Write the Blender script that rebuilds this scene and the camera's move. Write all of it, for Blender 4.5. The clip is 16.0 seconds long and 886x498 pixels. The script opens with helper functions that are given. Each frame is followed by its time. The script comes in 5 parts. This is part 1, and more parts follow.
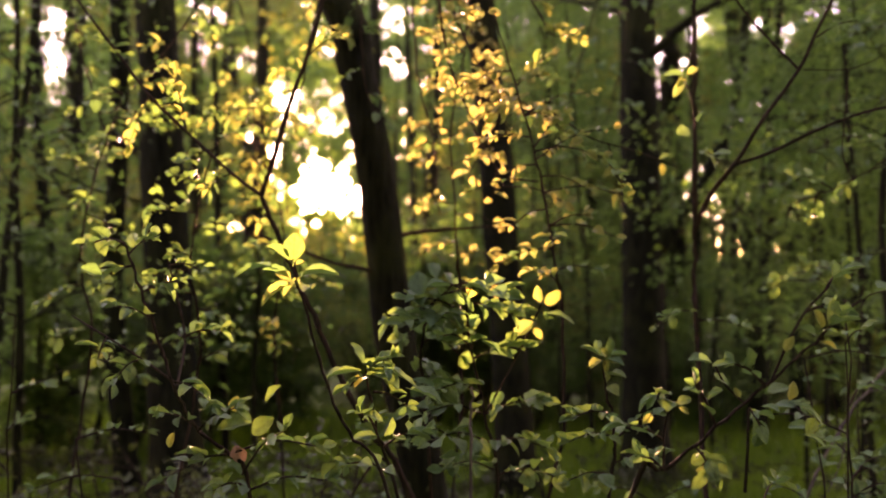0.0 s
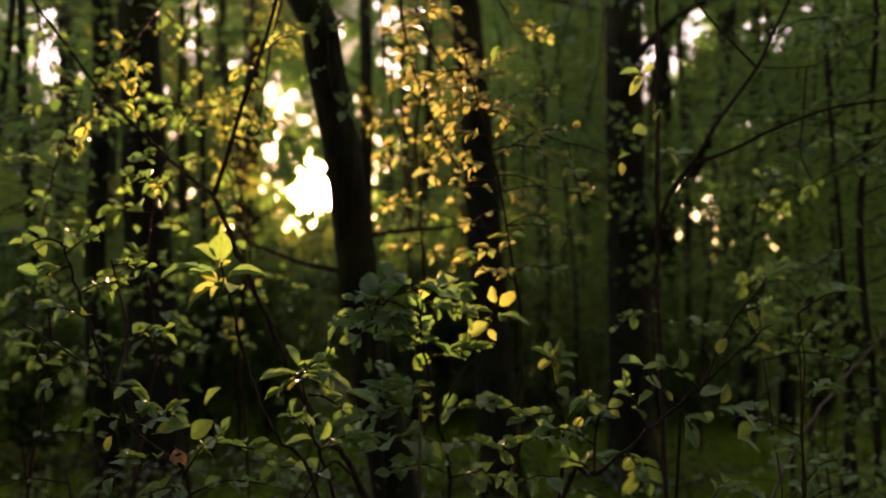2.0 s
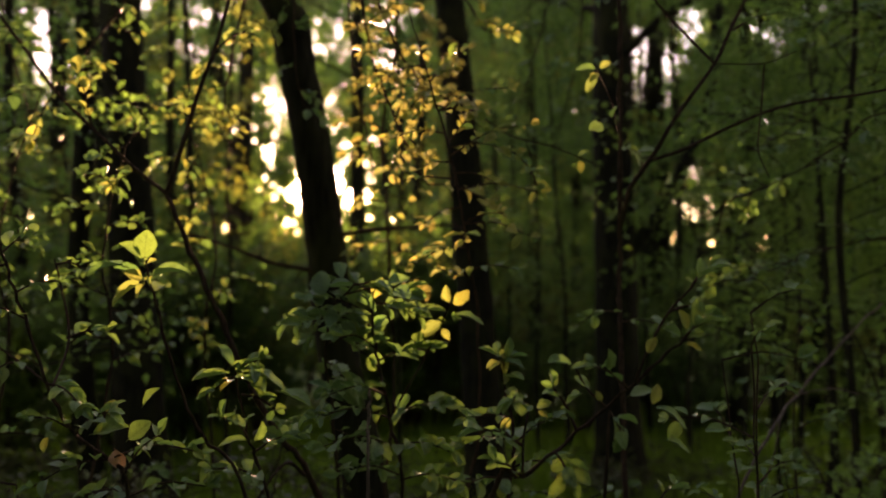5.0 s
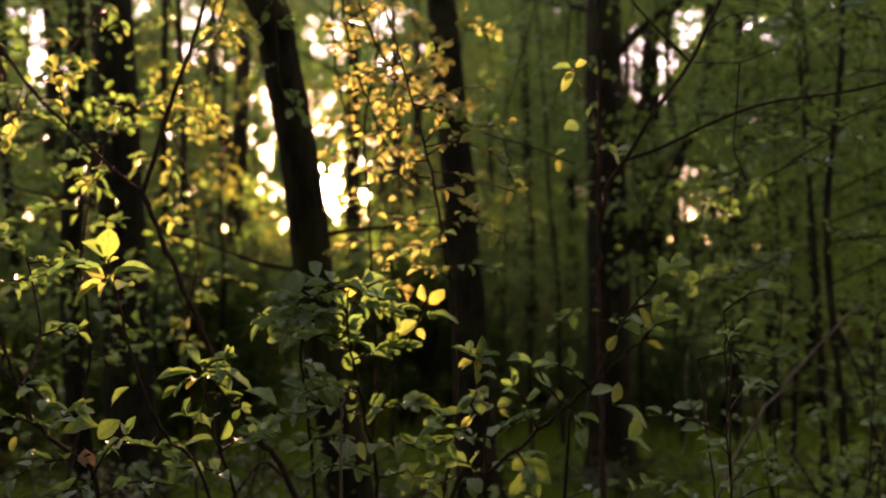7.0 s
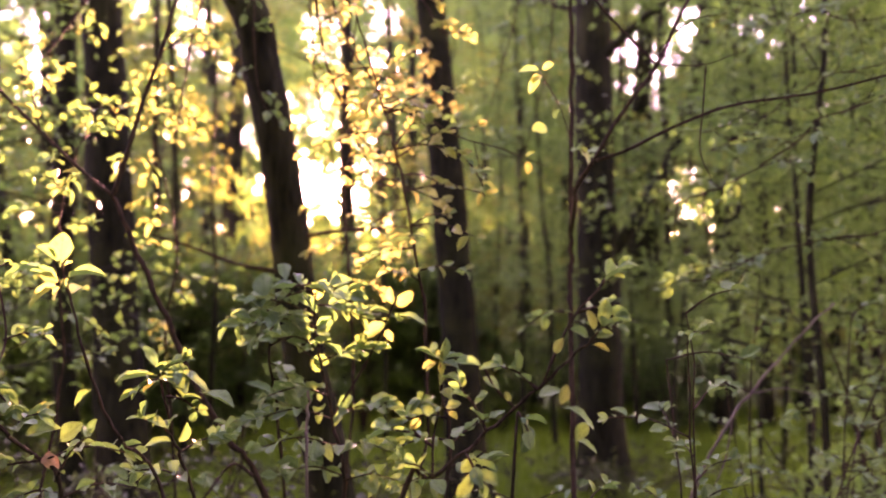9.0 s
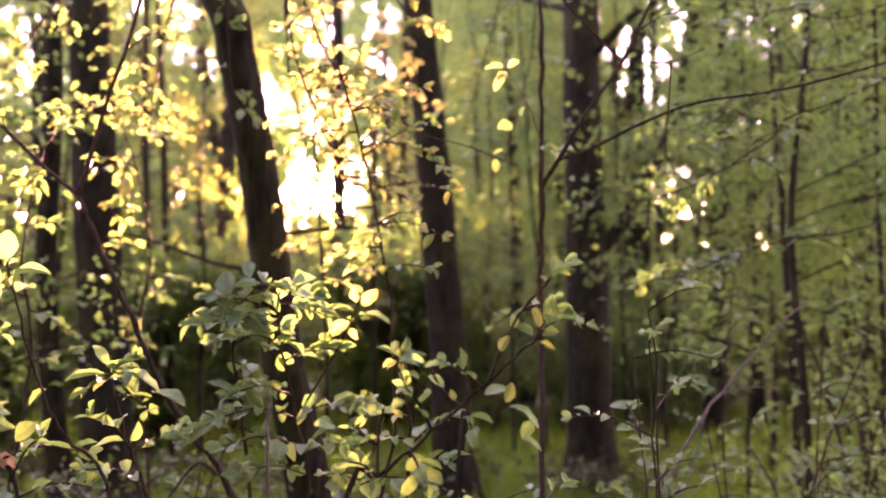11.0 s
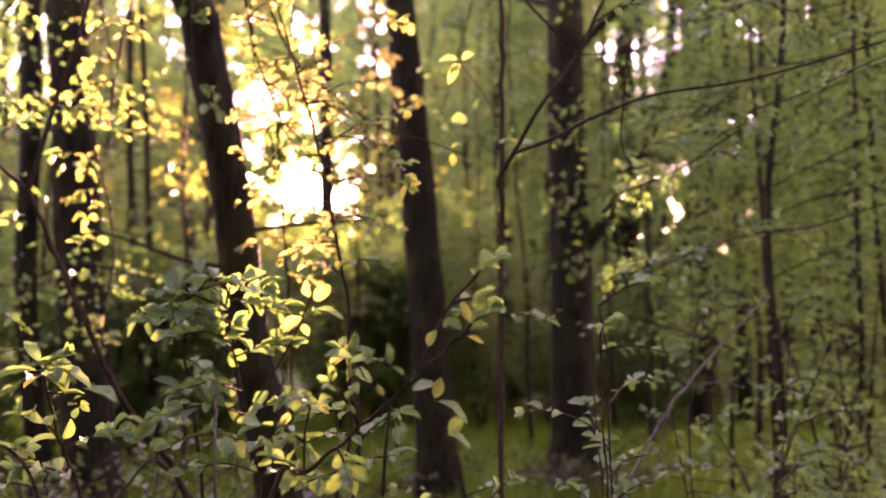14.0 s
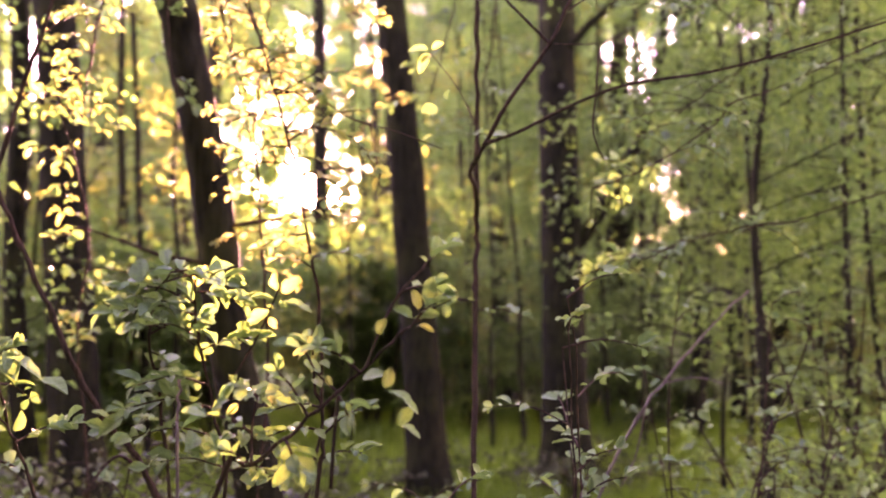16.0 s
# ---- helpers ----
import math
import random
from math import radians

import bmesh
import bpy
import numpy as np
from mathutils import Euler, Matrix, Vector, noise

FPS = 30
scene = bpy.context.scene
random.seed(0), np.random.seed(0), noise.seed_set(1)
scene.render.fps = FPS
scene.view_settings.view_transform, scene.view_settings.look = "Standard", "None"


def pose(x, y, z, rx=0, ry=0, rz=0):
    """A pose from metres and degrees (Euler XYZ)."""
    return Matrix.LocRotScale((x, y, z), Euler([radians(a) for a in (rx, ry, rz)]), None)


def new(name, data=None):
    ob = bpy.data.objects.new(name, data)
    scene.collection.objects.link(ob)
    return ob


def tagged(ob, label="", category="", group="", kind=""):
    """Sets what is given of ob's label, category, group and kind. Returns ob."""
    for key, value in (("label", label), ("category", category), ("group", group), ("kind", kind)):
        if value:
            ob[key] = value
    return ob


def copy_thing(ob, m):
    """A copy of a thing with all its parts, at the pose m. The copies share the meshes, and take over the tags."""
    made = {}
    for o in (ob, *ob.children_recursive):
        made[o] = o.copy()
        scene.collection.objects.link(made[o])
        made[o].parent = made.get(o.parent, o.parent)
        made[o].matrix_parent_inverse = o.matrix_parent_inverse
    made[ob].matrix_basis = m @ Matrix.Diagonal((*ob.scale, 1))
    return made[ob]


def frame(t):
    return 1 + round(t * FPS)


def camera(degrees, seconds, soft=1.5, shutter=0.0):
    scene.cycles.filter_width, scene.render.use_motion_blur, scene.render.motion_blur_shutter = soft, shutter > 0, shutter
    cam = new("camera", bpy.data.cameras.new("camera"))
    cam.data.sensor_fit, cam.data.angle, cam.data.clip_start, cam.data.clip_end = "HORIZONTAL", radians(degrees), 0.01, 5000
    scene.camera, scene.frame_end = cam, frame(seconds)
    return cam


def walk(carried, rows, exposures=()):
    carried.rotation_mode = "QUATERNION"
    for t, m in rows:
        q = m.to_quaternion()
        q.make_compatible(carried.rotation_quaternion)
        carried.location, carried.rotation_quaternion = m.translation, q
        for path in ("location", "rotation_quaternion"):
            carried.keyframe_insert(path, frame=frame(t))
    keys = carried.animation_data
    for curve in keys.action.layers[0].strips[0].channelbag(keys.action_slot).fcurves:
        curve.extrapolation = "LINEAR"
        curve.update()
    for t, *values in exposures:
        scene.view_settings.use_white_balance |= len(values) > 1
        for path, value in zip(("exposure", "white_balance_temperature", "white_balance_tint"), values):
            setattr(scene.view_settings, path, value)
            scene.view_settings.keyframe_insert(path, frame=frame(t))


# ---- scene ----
cam = camera(50.0, 16.0, soft=1.8)
cam.data.dof.use_dof = True
cam.data.dof.focus_distance = 1.78
cam.data.dof.aperture_fstop = 2.6
PATH = [
    (0.0, 0.0, 0.0, 1.7, 92.0, -0.0, -0.0),
    (0.5, 0.0336, 0.0104, 1.7028, 92.045, 0.056, -0.071),
    (1.0, 0.0612, 0.0195, 1.7062, 92.026, 0.05, -0.088),
    (1.5, 0.0867, 0.0265, 1.7054, 92.022, -0.025, -0.043),
    (2.0, 0.1135, 0.0317, 1.7003, 92.032, 0.004, -0.08),
    (2.5, 0.1375, 0.0451, 1.6969, 92.057, 0.008, -0.05),
    (3.0, 0.158, 0.0464, 1.6994, 92.067, -0.052, -0.056),
    (3.5, 0.176, 0.0509, 1.6985, 92.092, -0.065, -0.093),
    (4.0, 0.1936, 0.0544, 1.6985, 92.069, -0.01, -0.104),
    (6.5, 0.2747, 0.0675, 1.6922, 92.083, 0.021, -0.05),
    (7.0, 0.2885, 0.0635, 1.6933, 92.09, 0.038, -0.089),
    (7.5, 0.3097, 0.0619, 1.6962, 92.091, 0.001, -0.049),
    (8.0, 0.3282, 0.0626, 1.6959, 92.116, 0.07, -0.028),
    (8.5, 0.3484, 0.0578, 1.6961, 92.117, 0.13, -0.032),
    (9.0, 0.3676, 0.052, 1.6981, 92.084, 0.177, -0.087),
    (11.5, 0.4663, 0.0667, 1.694, 92.062, 0.245, -0.232),
    (12.0, 0.4824, 0.0726, 1.6933, 92.05, 0.242, -0.257),
    (12.5, 0.5026, 0.0795, 1.6898, 91.948, 0.271, -0.262),
    (13.0, 0.5197, 0.0841, 1.6881, 91.925, 0.269, -0.292),
    (13.5, 0.5367, 0.0857, 1.6875, 91.896, 0.3, -0.36),
    (14.0, 0.5528, 0.0888, 1.688, 91.911, 0.382, -0.445),
    (14.5, 0.5712, 0.0976, 1.6833, 91.878, 0.414, -0.452),
    (15.0, 0.589, 0.1099, 1.6784, 91.896, 0.464, -0.445),
    (15.5, 0.6059, 0.119, 1.6725, 91.914, 0.374, -0.464),
    (16.0, 0.6247, 0.1205, 1.6677, 91.961, 0.343, -0.479),
]
EXPOSURES = [
    (0.0, 4.35, 9700, 86), (1.0, 3.85, 9900, 76), (1.5, 3.40, 10000, 68), (4.0, 3.10, 9900, 62), (6.5, 3.35, 10000, 68), (7.0, 3.70, 10000, 80), (7.5, 4.55, 9400, 102),
    (8.5, 5.30, 8700, 116), (11.5, 5.70, 8400, 120), (12.4, 5.40, 8500, 120), (13.0, 4.90, 9200, 118), (13.6, 5.15, 8800, 118), (14.5, 5.45, 8600, 120), (16.0, 5.90, 8400, 121),
]
walk(cam, [(t, pose(x, y, z, rx, ry, rz)) for t, x, y, z, rx, ry, rz in PATH], EXPOSURES)

# ---- light: low evening sun ahead of the camera, seen through a gap in the wood ----
SUN_WAY = Vector((-0.1229, 0.9883, 0.0927)).normalized()
SUN_EL, SUN_AZ = math.asin(SUN_WAY.z), math.atan2(SUN_WAY.x, SUN_WAY.y)
sun = new("sun", bpy.data.lights.new("sun", "SUN"))
sun.data.energy, sun.data.angle, sun.data.color = 3.6, radians(0.6), (1.0, 0.79, 0.52)
sun.rotation_mode = "QUATERNION"
sun.rotation_quaternion = SUN_WAY.to_track_quat("Z", "Y")

world = bpy.data.worlds.new("evening_sky")
scene.world = world
world.use_nodes = True
wn, wl = world.node_tree.nodes, world.node_tree.links
wn.clear()
sky = wn.new("ShaderNodeTexSky")
sky.sky_type, sky.sun_disc = "NISHITA", False
sky.sun_elevation, sky.sun_rotation = SUN_EL, SUN_AZ
sky.dust_density, sky.air_density = 0.15, 0.9
bg_sky = wn.new("ShaderNodeBackground")
bg_sky.inputs["Strength"].default_value = 0.15
wl.new(sky.outputs[0], bg_sky.inputs["Color"])
# a glow added to the sky for the sun's disc and its glare
coord = wn.new("ShaderNodeTexCoord")
dot = wn.new("ShaderNodeVectorMath")
dot.operation = "DOT_PRODUCT"
dot.inputs[1].default_value = SUN_WAY
wl.new(coord.outputs["Generated"], dot.inputs[0])
halo = wn.new("ShaderNodeValToRGB")
halo.color_ramp.elements[0].position, halo.color_ramp.elements[0].color = 0.0, (0, 0, 0, 1)
halo.color_ramp.elements[1].position, halo.color_ramp.elements[1].color = 1.0, (1, 1, 1, 1)
mid = halo.color_ramp.elements.new(0.75)
mid.color = (0.016, 0.016, 0.016, 1)
near = halo.color_ramp.elements.new(0.965)
near.color = (0.05, 0.05, 0.05, 1)
span = wn.new("ShaderNodeMapRange")
span.inputs["From Min"].default_value, span.inputs["From Max"].default_value = 0.982, 0.9999
wl.new(dot.outputs["Value"], span.inputs["Value"])
wl.new(span.outputs[0], halo.inputs["Fac"])
bg_halo = wn.new("ShaderNodeBackground")
bg_halo.inputs["Color"].default_value = (1.0, 0.79, 0.54, 1)
boost = wn.new("ShaderNodeMath")
boost.operation = "MULTIPLY"
boost.inputs[1].default_value = 13.0
wl.new(halo.outputs[0], boost.inputs[0])
wl.new(boost.outputs[0], bg_halo.inputs["Strength"])
add = wn.new("ShaderNodeAddShader")
wl.new(bg_sky.outputs[0], add.inputs[0])
wl.new(bg_halo.outputs[0], add.inputs[1])
wout = wn.new("ShaderNodeOutputWorld")
wl.new(add.outputs[0], wout.inputs["Surface"])


# ---- materials ----
def fresh(name):
    m = bpy.data.materials.new(name)
    m.use_nodes = True
    n, l = m.node_tree.nodes, m.node_tree.links
    return m, n, l, n["Principled BSDF"], n["Material Output"]


def ramp(n, stops):
    r = n.new("ShaderNodeValToRGB")
    r.color_ramp.elements[0].position, r.color_ramp.elements[0].color = stops[0][0], (*stops[0][1], 1)
    r.color_ramp.elements[1].position, r.color_ramp.elements[1].color = stops[-1][0], (*stops[-1][1], 1)
    for p, c in stops[1:-1]:
        r.color_ramp.elements.new(p).color = (*c, 1)
    return r


def veins(n, l, coord_out, blotch):
    """Side veins slanting off the midrib of a leaf one unit long, over its blotches."""
    sep = n.new("ShaderNodeSeparateXYZ")
    l.new(coord_out, sep.inputs[0])

    def calc(op, a, b=None):
        m = n.new("ShaderNodeMath")
        m.operation = op
        for k, v in enumerate((a, b)):
            if v is None:
                continue
            if isinstance(v, (int, float)):
                m.inputs[k].default_value = v
            else:
                l.new(v, m.inputs[k])
        return m.outputs[0]

    across = calc("ABSOLUTE", sep.outputs[0])
    wave = calc("SINE", calc("MULTIPLY", calc("SUBTRACT", sep.outputs[1], calc("MULTIPLY", across, 0.9)), 52.0))
    side = calc("MULTIPLY", calc("POWER", calc("MAXIMUM", wave, 0.0), 6.0), 0.18)
    rib = calc("MULTIPLY", calc("LESS_THAN", across, 0.012), 0.25)
    base = calc("ADD", calc("MULTIPLY", blotch, 0.7), 0.38)
    return calc("SUBTRACT", calc("SUBTRACT", base, side), rib)


def leaf_material(name, dark, mid_c, light, glow, island, through_part=0.5, rough=0.45):
    """Leaf: coloured from leaf to leaf, with a blotch of its own, letting light through."""
    m, n, l, bsdf, out = fresh(name)
    if island:
        rnd = n.new("ShaderNodeNewGeometry").outputs["Random Per Island"]
    else:
        rnd = n.new("ShaderNodeObjectInfo").outputs["Random"]
    tone = ramp(n, [(0.0, dark), (0.55, mid_c), (1.0, light)])
    shade = rnd
    if island:
        # a broad noise over the place makes whole patches of leaves darker or paler
        stand = n.new("ShaderNodeTexNoise")
        stand.inputs["Scale"].default_value, stand.inputs["Detail"].default_value = 0.55, 3.0
        place = n.new("ShaderNodeNewGeometry")
        l.new(place.outputs["Position"], stand.inputs["Vector"])
        wide = n.new("ShaderNodeMapRange")
        wide.inputs["From Min"].default_value, wide.inputs["From Max"].default_value = 0.41, 0.60
        l.new(stand.outputs["Fac"], wide.inputs["Value"])
        both = n.new("ShaderNodeMixRGB")
        both.inputs["Fac"].default_value = 0.65
        l.new(rnd, both.inputs[1])
        l.new(wide.outputs[0], both.inputs[2])
        shade = both.outputs[0]
    l.new(shade, tone.inputs["Fac"])
    tex = n.new("ShaderNodeTexNoise")
    tex.inputs["Scale"].default_value = 60.0 if island else 7.0
    tex.inputs["Detail"].default_value = 3.0
    geo = n.new("ShaderNodeTexCoord")
    l.new(geo.outputs["Object"], tex.inputs["Vector"])
    pattern = tex.outputs["Fac"]
    if not island:
        pattern = veins(n, l, geo.outputs["Object"], tex.outputs["Fac"])
    mix = n.new("ShaderNodeMixRGB")
    mix.blend_type = "OVERLAY"
    mix.inputs["Fac"].default_value = 0.6
    l.new(tone.outputs[0], mix.inputs[1])
    l.new(pattern, mix.inputs[2])
    l.new(mix.outputs[0], bsdf.inputs["Base Color"])
    bsdf.inputs["Roughness"].default_value = rough
    bsdf.inputs["Specular IOR Level"].default_value = 0.45 if island else 0.4
    bump = n.new("ShaderNodeBump")
    bump.inputs["Strength"].default_value = 0.25
    bump.inputs["Distance"].default_value = 0.002 if island else 0.03
    l.new(pattern, bump.inputs["Height"])
    l.new(bump.outputs[0], bsdf.inputs["Normal"])
    tr = n.new("ShaderNodeBsdfTranslucent")
    tint = n.new("ShaderNodeMixRGB")
    tint.blend_type = "MULTIPLY"
    tint.inputs["Fac"].default_value = 0.8
    hue = n.new("ShaderNodeMixRGB")
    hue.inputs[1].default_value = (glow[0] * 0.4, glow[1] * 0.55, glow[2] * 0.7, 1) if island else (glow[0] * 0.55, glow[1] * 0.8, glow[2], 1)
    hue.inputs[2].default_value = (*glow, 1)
    l.new(shade, hue.inputs["Fac"])
    l.new(hue.outputs[0], tint.inputs[1])
    l.new(pattern, tint.inputs[2])
    l.new(tint.outputs[0], tr.inputs["Color"])
    ms = n.new("ShaderNodeMixShader")
    ms.inputs["Fac"].default_value = through_part
    l.new(bsdf.outputs[0], ms.inputs[1])
    l.new(tr.outputs[0], ms.inputs[2])
    l.new(ms.outputs[0], out.inputs["Surface"])
    return m


def bark_material(name, dark, light, scale=14.0, moss=0.0):
    """Furrowed bark: long ridges up the stem, blotches, some green algae."""
    m, n, l, bsdf, out = fresh(name)
    geo = n.new("ShaderNodeTexCoord")
    mp = n.new("ShaderNodeMapping")
    mp.inputs["Scale"].default_value = (1.0, 1.0, 0.16)
    l.new(geo.outputs["Object"], mp.inputs["Vector"])
    ridge = n.new("ShaderNodeTexNoise")
    ridge.inputs["Scale"].default_value, ridge.inputs["Detail"].default_value = scale * 3, 6.0
    l.new(mp.outputs[0], ridge.inputs["Vector"])
    blotch = n.new("ShaderNodeTexNoise")
    blotch.inputs["Scale"].default_value, blotch.inputs["Detail"].default_value = 4.0, 4.0
    l.new(geo.outputs["Object"], blotch.inputs["Vector"])
    tone = ramp(n, [(0.3, dark), (0.7, light)])
    l.new(ridge.outputs["Fac"], tone.inputs["Fac"])
    green = n.new("ShaderNodeMixRGB")
    green.inputs[2].default_value = (0.05, 0.07, 0.02, 1)
    cover = ramp(n, [(0.5, (0, 0, 0)), (0.7, (moss, moss, moss))])
    l.new(blotch.outputs["Fac"], cover.inputs["Fac"])
    l.new(cover.outputs[0], green.inputs["Fac"])
    l.new(tone.outputs[0], green.inputs[1])
    l.new(green.outputs[0], bsdf.inputs["Base Color"])
    bsdf.inputs["Roughness"].default_value = 0.95
    bsdf.inputs["Specular IOR Level"].default_value = 0.08
    bump = n.new("ShaderNodeBump")
    bump.inputs["Strength"].default_value, bump.inputs["Distance"].default_value = 0.9, 0.012
    l.new(ridge.outputs["Fac"], bump.inputs["Height"])
    l.new(bump.outputs[0], bsdf.inputs["Normal"])
    return m


LEAF = leaf_material("shrub_leaf", (0.032, 0.118, 0.052), (0.046, 0.148, 0.056), (0.076, 0.176, 0.054), (0.18, 0.36, 0.065), False, 0.36, 0.55)
LEAF_YOUNG = leaf_material("young_leaf", (0.075, 0.16, 0.035), (0.11, 0.18, 0.035), (0.15, 0.19, 0.04), (0.37, 0.44, 0.085), False, 0.44)
# yellower copy of the young leaf, part of the sun's gold put into its colour
LEAF_GOLD_LIT = leaf_material("golden_lit_leaf", (0.08, 0.15, 0.035), (0.13, 0.18, 0.035), (0.17, 0.19, 0.04), (0.44, 0.42, 0.10), False, 0.45)
LEAF_BROWN = leaf_material("withered_leaf", (0.42, 0.25, 0.15), (0.46, 0.28, 0.17), (0.5, 0.3, 0.18), (0.5, 0.25, 0.12), False, 0.35, 0.7)
FOLIAGE = leaf_material("tree_foliage", (0.014, 0.065, 0.018), (0.04, 0.135, 0.033), (0.075, 0.18, 0.042), (0.28, 0.62, 0.10), True, 0.55)
FOLIAGE_YOUNG = leaf_material("young_foliage", (0.06, 0.12, 0.022), (0.085, 0.14, 0.027), (0.13, 0.16, 0.03), (0.46, 0.55, 0.08), True, 0.55)
# darker copy of the foliage, with the undergrowth's shade put into its colour
SHADED_FOLIAGE = leaf_material("shaded_foliage", (0.02, 0.045, 0.012), (0.035, 0.07, 0.018), (0.06, 0.10, 0.025), (0.16, 0.26, 0.03), True, 0.4)
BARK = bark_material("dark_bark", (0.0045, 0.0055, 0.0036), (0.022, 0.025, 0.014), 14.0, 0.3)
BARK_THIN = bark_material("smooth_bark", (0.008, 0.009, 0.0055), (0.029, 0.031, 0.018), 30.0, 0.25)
TWIG = bark_material("twig_bark", (0.018, 0.012, 0.009), (0.07, 0.048, 0.032), 60.0, 0.1)
GREY_TWIG = bark_material("grey_dead_wood", (0.10, 0.085, 0.07), (0.22, 0.19, 0.16), 60.0, 0.0)


def ground_material():
    m, n, l, bsdf, out = fresh("forest_floor")
    geo = n.new("ShaderNodeTexCoord")
    big = n.new("ShaderNodeTexNoise")
    big.inputs["Scale"].default_value, big.inputs["Detail"].default_value = 0.45, 5.0
    fine = n.new("ShaderNodeTexNoise")
    fine.inputs["Scale"].default_value, fine.inputs["Detail"].default_value = 28.0, 6.0
    for t in (big, fine):
        l.new(geo.outputs["Object"], t.inputs["Vector"])
    litter = ramp(n, [(0.3, (0.03, 0.02, 0.012)), (0.55, (0.07, 0.045, 0.025)), (0.75, (0.13, 0.085, 0.05))])
    l.new(fine.outputs["Fac"], litter.inputs["Fac"])
    moss = ramp(n, [(0.3, (0.04, 0.095, 0.015)), (0.7, (0.09, 0.17, 0.024))])
    l.new(fine.outputs["Fac"], moss.inputs["Fac"])
    where = ramp(n, [(0.34, (0, 0, 0)), (0.48, (1, 1, 1))])
    l.new(big.outputs["Fac"], where.inputs["Fac"])
    mix = n.new("ShaderNodeMixRGB")
    l.new(where.outputs[0], mix.inputs["Fac"])
    l.new(litter.outputs[0], mix.inputs[1])
    l.new(moss.outputs[0], mix.inputs[2])
    l.new(mix.outputs[0], bsdf.inputs["Base Color"])
    bsdf.inputs["Roughness"].default_value = 0.95
    bump = n.new("ShaderNodeBump")
    bump.inputs["Strength"].default_value, bump.inputs["Distance"].default_value = 0.8, 0.03
    l.new(fine.outputs["Fac"], bump.inputs["Height"])
    l.new(bump.outputs[0], bsdf.inputs["Normal"])
    return m


GROUND = ground_material()
GRASS = leaf_material("grass_blade", (0.07, 0.22, 0.02), (0.10, 0.29, 0.025), (0.14, 0.33, 0.03), (0.4, 0.75, 0.05), True)


# ---- mesh builders ----
def mesh_from(name, verts, faces, material, smooth=True):
    """verts (n, 3), faces (m, 3 or 4), as one mesh."""
    verts, faces = np.asarray(verts, np.float32), np.asarray(faces, np.int32)
    k = faces.shape[1]
    me = bpy.data.meshes.new(name)
    me.vertices.add(len(verts))
    me.vertices.foreach_set("co", verts.ravel())
    me.loops.add(faces.size)
    me.loops.foreach_set("vertex_index", faces.ravel())
    me.polygons.add(len(faces))
    me.polygons.foreach_set("loop_start", np.arange(0, faces.size, k, dtype=np.int32))
    me.polygons.foreach_set("loop_total", np.full(len(faces), k, np.int32))
    me.polygons.foreach_set("use_smooth", np.full(len(faces), smooth))
    me.materials.append(material)
    me.update(calc_edges=True)
    return me


def link(name, me, parent=None, at=None, label="", kind=""):
    ob = new(name, me)
    if parent is not None:
        ob.parent = parent
    if at is not None:
        ob.matrix_local = at
    return tagged(ob, label, kind=kind)


def spline(points, steps):
    """A smooth line through a few points."""
    p = np.asarray(points, float)
    p = np.vstack([2 * p[0] - p[1], p, 2 * p[-1] - p[-2]])
    out = []
    for i in range(1, len(p) - 2):
        for u in np.linspace(0, 1, steps, endpoint=False):
            a, b, c, d = p[i - 1 : i + 3]
            out.append(0.5 * (2 * b + (c - a) * u + (2 * a - 5 * b + 4 * c - d) * u * u + (3 * b - a - 3 * c + d) * u**3))
    out.append(p[-2])
    return np.array(out)


def tube(line, radii, sides=8, rough=0.0, rng=None):
    """Vertices and quads of a tapered round stem along a line, with an uneven surface."""
    line, radii = np.asarray(line, float), np.asarray(radii, float)
    tan = np.gradient(line, axis=0)
    tan /= np.linalg.norm(tan, axis=1)[:, None] + 1e-9
    ref = np.array([1.0, 0.13, 0.0]) if abs(tan[:, 0]).mean() < 0.8 else np.array([0.0, 0.2, 1.0])
    u = np.cross(tan, ref)
    u /= np.linalg.norm(u, axis=1)[:, None] + 1e-9
    v = np.cross(tan, u)
    a = np.linspace(0, 2 * np.pi, sides, endpoint=False)
    r = radii[:, None] * np.ones(sides)
    if rough:
        r = r * (1 + rough * rng.normal(size=r.shape)) * (1 + 0.5 * rough * np.sin(3 * a + rng.uniform(0, 6)))
    ring = line[:, None] + r[..., None] * (np.cos(a)[None, :, None] * u[:, None] + np.sin(a)[None, :, None] * v[:, None])
    verts = ring.reshape(-1, 3)
    i, j = np.meshgrid(np.arange(len(line) - 1), np.arange(sides), indexing="ij")
    n = (j + 1) % sides
    faces = np.stack([i * sides + j, i * sides + n, (i + 1) * sides + n, (i + 1) * sides + j], -1).reshape(-1, 4)
    return verts, faces


def join(pieces):
    verts, faces, at = [], [], 0
    for v, f in pieces:
        verts.append(v)
        faces.append(f + at)
        at += len(v)
    return np.concatenate(verts), np.concatenate(faces)


